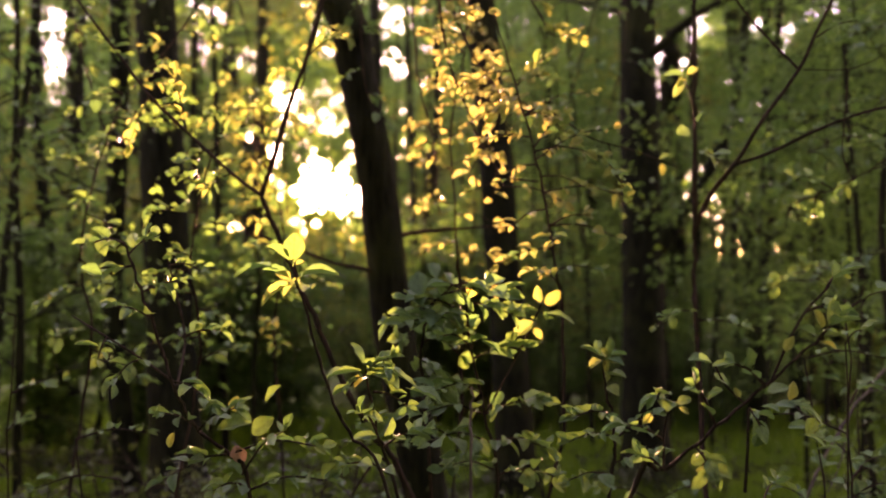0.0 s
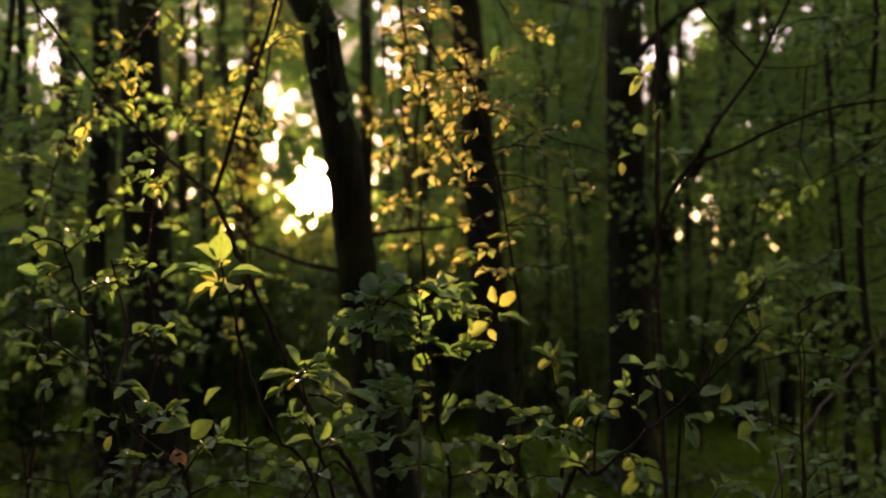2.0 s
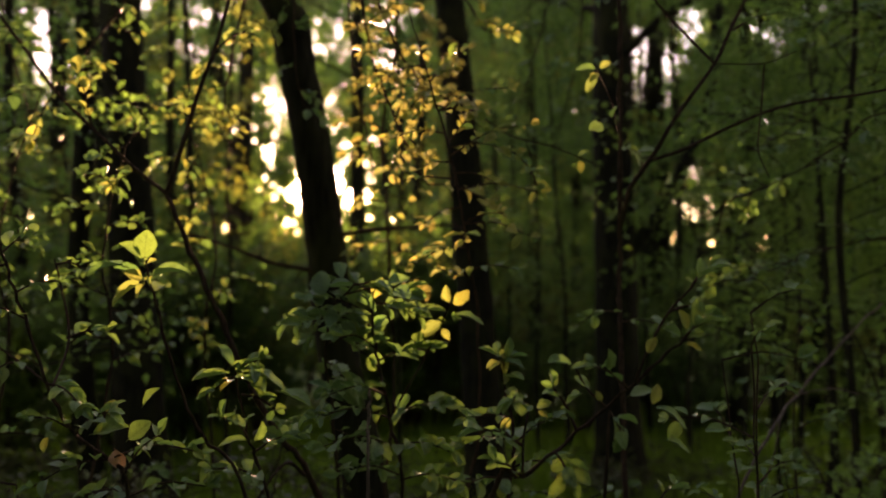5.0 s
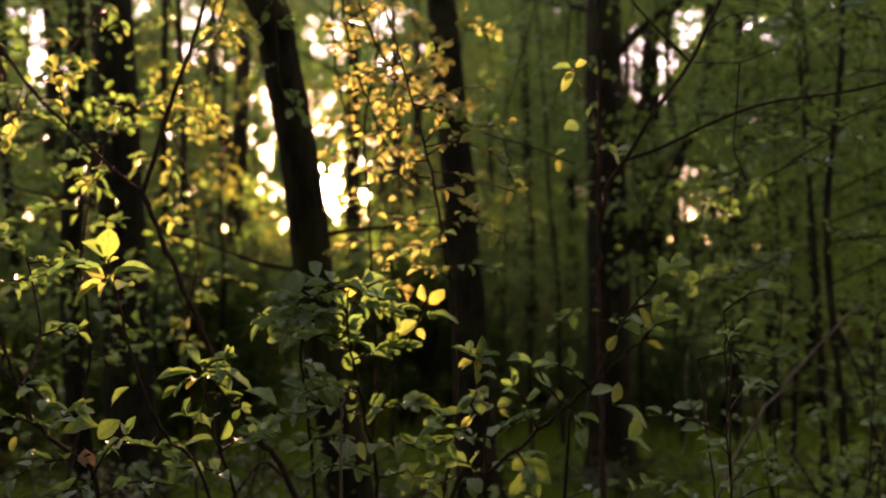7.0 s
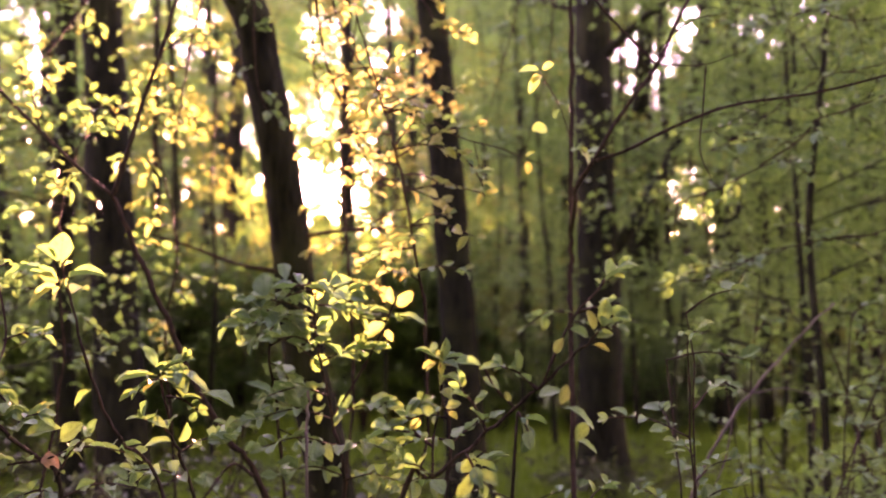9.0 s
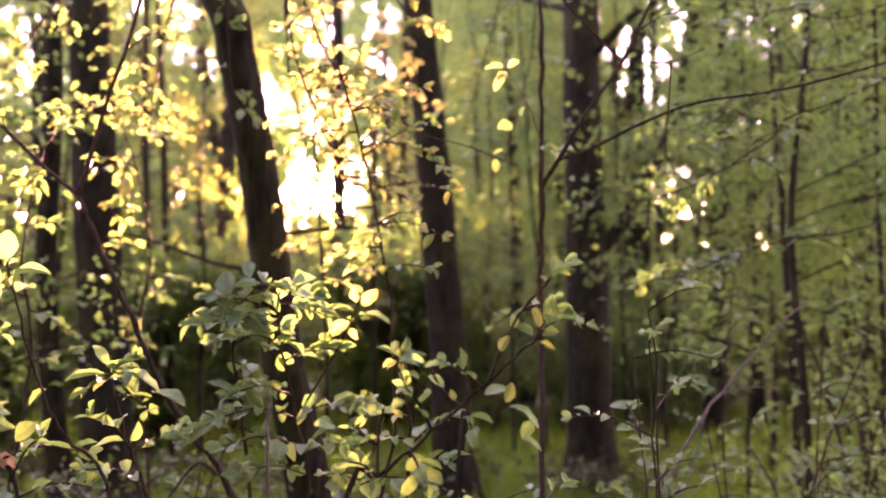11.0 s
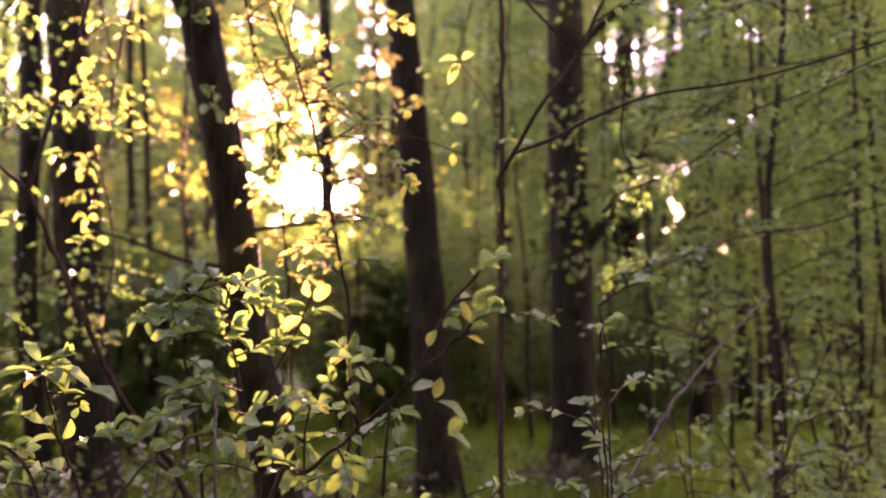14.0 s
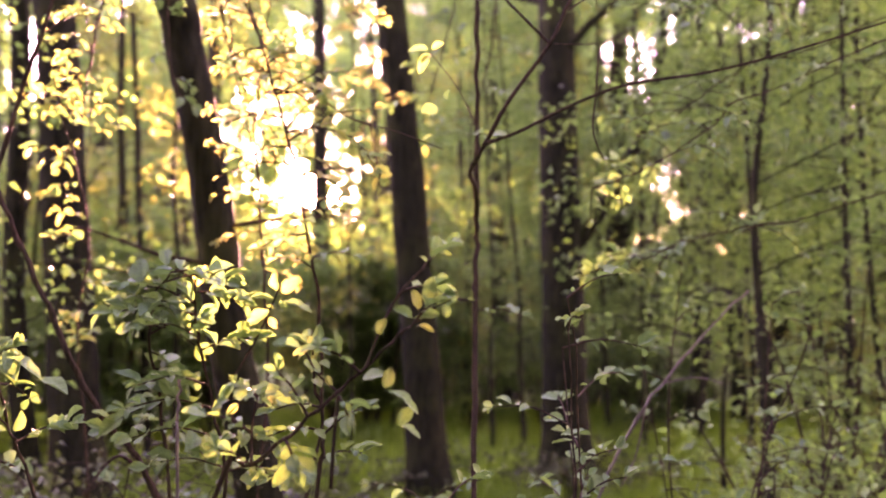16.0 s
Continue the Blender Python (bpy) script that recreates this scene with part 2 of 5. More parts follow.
def leaf_cloud(pos, way, up, length, width, rng, plain=False):
    """Small folded leaves from their stalks along way; plain: one triangle to each half."""
    n = len(pos)
    way = way / (np.linalg.norm(way, axis=1)[:, None] + 1e-9)
    side = np.cross(way, up)
    side /= np.linalg.norm(side, axis=1)[:, None] + 1e-9
    nor = np.cross(side, way)
    L, W = length[:, None], width[:, None]
    fold = rng.uniform(0.0, 0.35, (n, 1)) * W
    droop = rng.uniform(0.0, 0.3, (n, 1)) * L
    a = pos
    if plain:
        verts = np.stack([a, pos + way * L * 0.45 + side * W * 0.5 + nor * fold, pos + way * L - nor * droop, pos + way * L * 0.45 - side * W * 0.5 + nor * fold], 1).reshape(-1, 3)
        k = np.arange(n)[:, None] * 4
        return verts, np.concatenate([k + [[0, 1, 2]], k + [[0, 2, 3]]], 0)
    b = pos + way * L * 0.42 + side * W * 0.5 + nor * fold
    c = pos + way * L - nor * droop
    d = pos + way * L * 0.42 - side * W * 0.5 + nor * fold
    e = pos + way * L * 0.5
    verts = np.stack([a, b, c, d, e], 1).reshape(-1, 3)
    k = np.arange(n)[:, None] * 5
    faces = np.concatenate([k + [[0, 1, 4]], k + [[1, 2, 4]], k + [[0, 4, 3]], k + [[4, 2, 3]]], 0)
    return verts, faces


AXIS_AT = np.array([0.31, 0.05, 1.69])
SUN_NP = np.array(SUN_WAY)
# small chinks cut beside the main gap so that single leaves are lit
SMALL_GAPS = ((0.52, 0.55, 0.12), (0.58, 0.32, 0.18), (-0.40, 0.25, 0.08), (-0.40, -0.05, 0.10))


# lanes cut through the wood so that the sun reaches the middle distance
LANES = ((1.6, 0.5, 0.2), (0.9, 1.6, 0.22), (2.2, -0.4, 0.2), (1.2, -0.8, 0.2))


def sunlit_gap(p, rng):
    """True where leaves are left out round the line from the camera to the sun."""
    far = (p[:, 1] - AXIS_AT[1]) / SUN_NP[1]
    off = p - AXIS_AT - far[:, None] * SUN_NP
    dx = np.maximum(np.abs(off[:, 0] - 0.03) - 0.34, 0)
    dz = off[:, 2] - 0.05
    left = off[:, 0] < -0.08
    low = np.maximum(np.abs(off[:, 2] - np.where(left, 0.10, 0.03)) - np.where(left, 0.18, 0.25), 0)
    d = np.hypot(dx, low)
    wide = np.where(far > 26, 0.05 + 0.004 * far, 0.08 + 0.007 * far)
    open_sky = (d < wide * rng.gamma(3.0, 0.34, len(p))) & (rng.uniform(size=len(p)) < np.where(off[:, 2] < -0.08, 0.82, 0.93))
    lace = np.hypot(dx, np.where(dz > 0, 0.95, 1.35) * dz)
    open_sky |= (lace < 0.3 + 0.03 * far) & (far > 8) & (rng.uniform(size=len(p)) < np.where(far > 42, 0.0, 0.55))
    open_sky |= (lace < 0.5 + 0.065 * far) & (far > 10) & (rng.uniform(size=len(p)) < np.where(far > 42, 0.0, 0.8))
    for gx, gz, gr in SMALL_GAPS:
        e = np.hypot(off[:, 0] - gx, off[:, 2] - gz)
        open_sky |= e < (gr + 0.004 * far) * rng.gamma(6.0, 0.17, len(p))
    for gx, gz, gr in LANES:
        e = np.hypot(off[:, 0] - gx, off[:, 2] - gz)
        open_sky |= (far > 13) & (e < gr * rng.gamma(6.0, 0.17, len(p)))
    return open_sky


# where far foliage is thinned, seen from the camera, to show sky: x and z of the middle 45 m off, spread, number of
# small openings
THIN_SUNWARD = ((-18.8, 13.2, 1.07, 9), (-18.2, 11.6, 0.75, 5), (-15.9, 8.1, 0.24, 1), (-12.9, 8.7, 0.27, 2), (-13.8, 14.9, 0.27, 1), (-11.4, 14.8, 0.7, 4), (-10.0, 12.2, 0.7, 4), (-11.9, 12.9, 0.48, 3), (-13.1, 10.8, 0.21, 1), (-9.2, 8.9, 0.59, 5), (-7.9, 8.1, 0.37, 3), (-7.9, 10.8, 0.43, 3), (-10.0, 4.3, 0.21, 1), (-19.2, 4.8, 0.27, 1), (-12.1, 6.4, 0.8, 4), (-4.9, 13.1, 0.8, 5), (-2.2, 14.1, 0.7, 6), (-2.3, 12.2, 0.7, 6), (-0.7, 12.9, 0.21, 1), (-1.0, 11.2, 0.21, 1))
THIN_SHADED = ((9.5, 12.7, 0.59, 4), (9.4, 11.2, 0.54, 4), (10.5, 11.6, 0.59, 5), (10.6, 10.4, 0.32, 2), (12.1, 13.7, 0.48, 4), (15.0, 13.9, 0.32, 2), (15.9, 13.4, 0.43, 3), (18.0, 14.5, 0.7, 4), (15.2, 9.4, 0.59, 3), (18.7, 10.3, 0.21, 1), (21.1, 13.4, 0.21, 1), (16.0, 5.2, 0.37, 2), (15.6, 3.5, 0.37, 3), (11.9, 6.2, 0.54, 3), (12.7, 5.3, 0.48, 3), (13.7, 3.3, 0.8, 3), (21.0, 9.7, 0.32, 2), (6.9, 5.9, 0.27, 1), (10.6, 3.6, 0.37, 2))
VIEW_AT = np.array([0.3, 0.03, 1.7])


def small_openings():
    """Middles and half-widths of the small openings in the farthest foliage."""
    rng = np.random.default_rng(91)
    out = [(x + rng.normal(0, 0.8 * s), z + rng.normal(0, 0.8 * s), rng.uniform(0.11, 0.2)) for x, z, s, n in THIN_SUNWARD for _ in range(3 * n)]
    out += [(x + rng.normal(0, 1.1 * s), z + rng.normal(0, 1.1 * s), rng.uniform(0.09, 0.14)) for x, z, s, n in THIN_SHADED for _ in range(3 * n)]
    # the lace of leaves round the low sun
    sx, sz = VIEW_AT[0] + 45 * SUN_NP[0] / SUN_NP[1], VIEW_AT[2] + 45 * SUN_NP[2] / SUN_NP[1]
    for _ in range(170):
        a, d = rng.uniform(0, 2 * np.pi), rng.uniform(0.1, 1.0) ** 0.8
        out.append((sx + 0.2 + 4.8 * d * np.cos(a), sz + 1.4 + 3.8 * d * np.sin(a), rng.uniform(0.1, 0.19)))
    for k in range(44):
        near = k < 16
        out.append((sx + rng.normal(0, 1.0 if near else 2.0), sz + rng.normal(0.2, 0.7 if near else 1.3), rng.uniform(0.26, 0.42) if near else rng.uniform(0.13, 0.25)))
    # specks of sky all through the far wood
    for _ in range(130):
        out.append((rng.uniform(-20, 21.5), rng.uniform(2.0, 15.0), rng.uniform(0.07, 0.12)))
    return np.array(out)


OPENINGS = small_openings()


# points carried out from the camera's middle place to the plane 45 m off
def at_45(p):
    return VIEW_AT + (p - VIEW_AT) * (45.0 / np.maximum(p[:, 1], 1.0))[:, None]


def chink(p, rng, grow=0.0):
    """True where leaves are left out along lines from the camera so that the sky shows: thinned in the middle distance,
    with small openings in the farthest leaves.
    """
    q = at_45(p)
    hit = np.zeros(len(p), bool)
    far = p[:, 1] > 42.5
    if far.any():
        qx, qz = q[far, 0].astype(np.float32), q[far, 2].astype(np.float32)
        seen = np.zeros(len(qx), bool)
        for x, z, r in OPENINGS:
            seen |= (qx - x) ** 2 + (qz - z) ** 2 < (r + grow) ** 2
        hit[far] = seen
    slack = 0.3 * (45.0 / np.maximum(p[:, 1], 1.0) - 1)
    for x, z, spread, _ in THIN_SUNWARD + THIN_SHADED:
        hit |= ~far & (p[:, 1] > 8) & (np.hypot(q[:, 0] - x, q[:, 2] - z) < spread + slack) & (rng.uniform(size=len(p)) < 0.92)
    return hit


def sky_wedge(p, rng):
    """True in one wedge of the view, where crown leaves are thinned so that sky shows."""
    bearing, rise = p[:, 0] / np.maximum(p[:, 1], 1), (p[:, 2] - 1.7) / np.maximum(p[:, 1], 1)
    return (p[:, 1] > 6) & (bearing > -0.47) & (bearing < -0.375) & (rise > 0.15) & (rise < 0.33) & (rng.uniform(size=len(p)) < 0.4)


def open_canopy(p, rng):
    """True above the top of the view, where crown leaves are left out to let the sky's light down."""
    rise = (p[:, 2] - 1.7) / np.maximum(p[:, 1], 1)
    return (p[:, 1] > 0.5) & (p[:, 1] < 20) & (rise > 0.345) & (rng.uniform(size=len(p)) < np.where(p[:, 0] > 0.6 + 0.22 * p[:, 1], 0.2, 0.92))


# ---- ground ----
def build_ground():
    rng = np.random.default_rng(5)
    xs = np.concatenate([[-2500, -800, -250, -90], np.arange(-40, 40.1, 0.8), [90, 250, 800, 2500]])
    ys = np.concatenate([[-2500, -800, -250, -80], np.arange(-30, 60.1, 0.8), [110, 250, 800, 2500]])
    gx, gy = np.meshgrid(xs, ys, indexing="ij")
    gz = 0.05 * np.sin(gx * 0.9 + 0.4) * np.cos(gy * 0.7) + rng.normal(0, 0.012, gx.shape) - 0.05
    verts = np.stack([gx, gy, gz], -1).reshape(-1, 3)
    i, j = np.meshgrid(np.arange(len(xs) - 1), np.arange(len(ys) - 1), indexing="ij")
    m = len(ys)
    faces = np.stack([i * m + j, (i + 1) * m + j, (i + 1) * m + j + 1, i * m + j + 1], -1).reshape(-1, 4)
    ob = link("ground", mesh_from("ground", verts, faces, GROUND))
    tagged(ob, "mossy forest floor with brown leaf litter", "ground", kind="structure")
    # grass on the open patch under the trees
    n = 70000
    pos = np.stack([rng.uniform(-6, 8, n), rng.uniform(5.6, 12.5, n), np.full(n, -0.08)], 1)
    way = np.stack([rng.normal(0, 0.35, n), rng.normal(0, 0.35, n), np.ones(n)], 1)
    up = rng.normal(size=(n, 3))
    v, f = leaf_cloud(pos, way, up, rng.uniform(0.12, 0.3, n), rng.uniform(0.012, 0.022, n), rng)
    tagged(link("grass", mesh_from("grass", v, f, GRASS)), "short bright green woodland grass on the ground", "grass", kind="stuff")


build_ground()


# ---- trees ----
def limbs_of(trunk, radius, start, count, rng, reach, rise, near=True):
    """Limbs with side twigs out of a trunk line; gives tubes and the twig points that carry leaves."""
    tubes, tips = [], []
    n = len(trunk)
    for k in range(count):
        at = int(n * (start + (0.97 - start) * (k + rng.uniform(0, 1)) / count))
        at = min(max(at, 1), n - 2)
        base = trunk[at]
        ang = rng.uniform(0, 2 * np.pi)
        frac = at / n
        length = reach * (1.1 - 0.6 * frac) * rng.uniform(0.6, 1.2)
        out = np.array([np.cos(ang), np.sin(ang), 0.0])
        pts = [base + out * length * u + np.array([0, 0, rise * length * u - 0.25 * length * u * u]) + rng.normal(0, 0.05 * length, 3) * u for u in np.linspace(0, 1, 5)]
        line = spline(pts, 3 if near else 2)
        tubes.append(tube(line, np.linspace(radius * 0.28 * (1.15 - frac), 0.004, len(line)), 5 if near else 3))
        for u in np.linspace(0.25, 1.0, 7):
            p = line[int(u * (len(line) - 1))]
            turn = ang + rng.choice([-1, 1]) * rng.uniform(0.5, 1.2)
            w = np.array([np.cos(turn), np.sin(turn), rng.uniform(-0.25, 0.35)])
            tl = length * rng.uniform(0.2, 0.45)
            q = p + w * tl
            if near:
                tubes.append(tube(np.linspace(p, q, 3), [0.005, 0.0035, 0.002], 3))
            tips.append((p, q))
    return tubes, tips


def leaves_on(tips, per, size, rng, spread=0.12, plain=True):
    p0 = np.array([t[0] for t in tips])
    p1 = np.array([t[1] for t in tips])
    n = len(tips) * per
    u = rng.uniform(0.05, 1.15, (n, 1))
    i = np.repeat(np.arange(len(tips)), per)
    along = (p1 - p0)[i]
    pos = p0[i] + along * u + rng.normal(0, spread, (n, 3)) * [1, 1, 0.6]
    way = along / np.linalg.norm(along, axis=1)[:, None] + rng.normal(0, 0.7, (n, 3)) - [0, 0, 0.25]
    up = np.array([0, 0, 1.0]) + rng.normal(0, 0.45, (n, 3))
    keep = ~(sunlit_gap(pos, rng) | sky_wedge(pos, rng) | chink(pos, rng) | open_canopy(pos, rng))
    length = rng.uniform(0.7, 1.25, n) * size
    return leaf_cloud(pos[keep], way[keep], up[keep], length[keep], length[keep] * 0.6, rng, plain)


def add_limbs(ob, tubes, root, near):
    """Each limb with its twigs as a part; the fine branches of far trees in one piece."""
    groups = [tubes[k : k + 8] for k in range(0, len(tubes), 8)] if near else [tubes]
    for g in groups:
        v, f = join(g)
        name = "limb" if near else "branchwork"
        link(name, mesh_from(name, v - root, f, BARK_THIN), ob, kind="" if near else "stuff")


def tree(seed, bottom, top, radius, crown_from, limbs, reach, per, size, label, foliage=None, sides=12, bend=0.03, group="", rise=0.5, near=True):
    """A tree from its root to the top of its trunk, with limbs and a loose crown."""
    rng = np.random.default_rng(seed)
    root, head = np.array(bottom, float), np.array(top, float)
    height = head[2]
    steps = 14
    pts = [root + (head - root) * u + rng.normal(0, bend, 3) * [1, 1, 0] * height * 0.15 * (0 < u < 1) for u in np.linspace(0, 1, 7)]
    line = spline(pts, steps // 2)
    z = line[:, 2] / height
    radii = radius * (1 - 0.75 * np.clip(z, 0, 1) ** 1.2) + radius * 0.55 * np.exp(-np.clip(line[:, 2], 0, 9) / 0.22)
    ob = tagged(new("tree"), label, "tree", group)
    ob.location = root
    v, f = tube(line - root, radii, sides, 0.035, rng)
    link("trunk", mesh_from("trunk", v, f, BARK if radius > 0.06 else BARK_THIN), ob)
    tubes, tips = limbs_of(line, radius, crown_from, limbs, rng, reach, rise, near)
    add_limbs(ob, tubes, root, near)
    v, f = leaves_on(tips, per, size, rng)
    link("crown", mesh_from("crown", v - root, f, foliage or FOLIAGE, False), ob, kind="stuff")
    return ob


def trunk_line(seed, bottom, top, radius, *rest, **more):
    """Like tree(), for a trunk given where it crosses two heights."""
    a, b = np.array(bottom, float), np.array(top, float)
    w = (b - a) / (b[2] - a[2])
    height = more.pop("height", 10.0)
    return tree(seed, a - w * (a[2] + 0.1), a + w * (height - a[2]), radius, *rest, **more)


# the trees that stand nearest; the leaning one hides the sun for a while
oak = trunk_line(12, (1.689, 8.000, 1.002), (1.650, 8.000, 4.097), 0.195, 0.35, 16, 2.4, 40, 0.06, "straight dark oak trunk rising from undergrowth", bend=0.01)
limb = spline([(1.699, 8.000, 1.827), (1.888, 7.950, 2.076), (2.114, 7.900, 2.449), (2.329, 7.900, 2.859), (2.474, 7.900, 3.355), (2.552, 7.900, 4.068), (2.585, 7.900, 5.026)], 5)
v, f = tube(limb - np.array(oak.location), np.linspace(0.062, 0.03, len(limb)), 9, 0.03, np.random.default_rng(8))
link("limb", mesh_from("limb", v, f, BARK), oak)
trunk_line(13, (-1.990, 7.000, 1.036), (-2.180, 7.000, 3.740), 0.19, 0.4, 14, 2.2, 40, 0.06, "thick dark trunk with rough bark beside a thinner one", bend=0.015)
trunk_line(14, (-2.385, 7.200, 1.069), (-2.492, 7.200, 3.851), 0.09, 0.4, 12, 2.0, 40, 0.06, "slim dark trunk beside a thicker one", bend=0.02)
trunk_line(15, (-3.703, 9.200, 0.892), (-4.025, 9.200, 4.452), 0.065, 0.3, 12, 1.8, 40, 0.06, "thin dark trunk leaning slightly, in undergrowth", bend=0.02)
trunk_line(16, (0.520, 7.300, 0.824), (0.295, 7.300, 3.740), 0.15, 0.4, 14, 2.2, 40, 0.06, "dark trunk half hidden behind sunlit leaves", bend=0.015)
trunk_line(17, (-0.880, 13.000, 1.325), (-0.930, 13.000, 5.600), 0.12, 0.4, 12, 2.0, 40, 0.06, "slim dark trunk standing behind the leaning one", bend=0.015)
trunk_line(18, (-2.508, 10.000, 0.823), (-2.705, 10.000, 4.694), 0.045, 0.3, 12, 1.6, 40, 0.06, "thin straight young trunk in undergrowth", bend=0.02)
trunk_line(19, (-2.071, 9.000, 0.911), (-2.224, 9.000, 4.394), 0.035, 0.3, 10, 1.4, 40, 0.06, "thin straight young trunk in undergrowth", bend=0.02)


def leaning_tree():
    rng = np.random.default_rng(21)
    pts = [(-0.074, 3.900, 0.836), (-0.194, 3.900, 1.429), (-0.249, 3.880, 1.931), (-0.297, 3.860, 2.272), (-0.367, 3.860, 2.617), (-0.430, 3.860, 2.847)]
    a = np.array(pts[0])
    pts = [(a[0] + 0.06, a[1], -0.1)] + pts + [(pts[-1][0] - 0.45, 3.95, 3.7), (pts[-1][0] - 0.8, 4.0, 5.5), (pts[-1][0] - 0.9, 4.1, 8.5)]
    root = np.array(pts[0])
    line = spline(pts, 7)
    radii = np.interp(line[:, 2], [0, 0.3, 1.5, 2.2, 3.0, 8.5], [0.15, 0.105, 0.083, 0.075, 0.078, 0.02])
    ob = tagged(new("tree"), "leaning dark trunk that bends, bark rough against the sun", "tree")
    ob.location = root
    v, f = tube(line - root, radii, 18, 0.03, rng)
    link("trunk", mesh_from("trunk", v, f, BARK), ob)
    tubes, tips = limbs_of(line, 0.09, 0.62, 10, rng, 1.6, 0.5)
    add_limbs(ob, tubes, root, True)
    v, f = leaves_on(tips, 30, 0.055, rng)
    link("crown", mesh_from("crown", v - root, f, FOLIAGE, False), ob, kind="stuff")
    # low side limbs with dry twigs
    low = (
        [(-0.225, 3.86, 1.735), (-0.356, 3.82, 1.760), (-0.456, 3.80, 1.782), (-0.579, 3.78, 1.831), (-0.703, 3.76, 1.876), (-0.781, 3.74, 1.894)],
        [(-0.215, 3.86, 1.885), (-0.044, 3.84, 1.909), (0.090, 3.82, 1.916), (0.213, 3.80, 1.925), (0.314, 3.78, 1.916)],
    )
    for bones in low:
        path = spline(bones, 4)
        pieces = [tube(path, np.linspace(0.011, 0.003, len(path)), 7, 0.08, rng)]
        for p in path[3::3]:
            q = p + np.array([rng.normal(0, 0.06), rng.normal(0, 0.04), rng.uniform(-0.06, 0.1)])
            pieces.append(tube(np.linspace(p, q, 4), [0.003, 0.0025, 0.002, 0.001], 4))
        v, f = join(pieces)
        link("limb", mesh_from("limb", v - root, f, TWIG), ob, label="thin dry side limb with twigs")


leaning_tree()

# thin young trunks, close together
THIN = [(1.177, 14.000, 2.545), (2.355, 17.000, 2.728), (2.090, 20.000, 2.909), (3.413, 10.500, 2.335), (3.983, 13.000, 2.487), (4.091, 11.000, 2.366), (5.393, 14.000, 2.549), (4.927, 12.000, 2.428), (6.392, 15.000, 2.611), (5.110, 11.500, 2.397), (6.006, 13.000, 2.489), (3.355, 13.500, 1.716), (3.283, 12.000, 1.714), (2.185, 15.000, 2.606), (1.544, 13.000, 2.485), (-0.293, 16.000, 2.665), (-5.471, 14.000, 2.539), (5.189, 10.500, 2.337), (6.267, 12.000, 2.429)]
for k, spot in enumerate(THIN):
    rng = np.random.default_rng(100 + k)
    x, y, z = spot
    lean = rng.normal(0, 0.25)
    tree(200 + k, (x, y, -0.1), (x + lean, y + rng.normal(0, 0.3), rng.uniform(6.5, 10)), rng.uniform(0.055, 0.12), 0.2, 26, 1.5, 34, 0.06, "thin straight young trunk with light green leaves", group="thin young trees", sides=8, near=False)


def in_view(x, y, margin=1.5):
    return abs(x - 0.3) < 0.466 * y + margin


def far_trees():
    rng = np.random.default_rng(77)
    spots = []
    while len(spots) < 60:
        y = rng.uniform(11, 42)
        x = rng.uniform(-0.5 * y - 2, 0.5 * y + 2.5)
        axis = 0.31 - 0.1244 * y
        if -0.48 < x / y < -0.36 and y > 12 and rng.uniform() < 0.75:
            continue
        if 0.21 < x / y < 0.37 and y > 15 and rng.uniform() < 0.65:
            continue
        if abs(x - axis) < 0.5 + 0.008 * y or any((x - a) ** 2 + (y - b) ** 2 < 1.2 for a, b in spots):
            continue
        spots.append((x, y))
    for k, (x, y) in enumerate(spots):
        if abs(x - 0.31 + 0.1244 * y) < 0.55 + 0.035 * y:
            continue
        tree(300 + k, (x, y, -0.1), (x + rng.normal(0, 0.35), y, rng.uniform(7.5, 12.5)), rng.uniform(0.08, 0.2), rng.uniform(0.12, 0.32), 32, 2.3, 26, 0.125, "distant dark trunk with thin green crown", group="distant trees", sides=7, near=False, foliage=FOLIAGE_YOUNG if k % 3 == 0 else FOLIAGE)


far_trees()


# trees added out of view to hold back sky light from behind and beside
def trees_behind():
    rng = np.random.default_rng(78)
    first = None
    for k in range(46):
        a = rng.uniform(0, 2 * np.pi)
        r = rng.uniform(4, 22)
        x, y = r * np.cos(a), r * np.sin(a) - 2
        if y > 2 and in_view(x, y, 3.0):
            continue
        if first is None:
            first = tree(500, (x, y, -0.1), (x + 0.4, y, 12.0), 0.15, 0.05, 56, 2.6, 8, 0.34, "unseen tree added to dim light from behind", group="trees out of sight", sides=8, near=False)
        else:
            copy_thing(first, pose(x, y, -0.1, 0, 0, rng.uniform(0, 360)))


trees_behind()


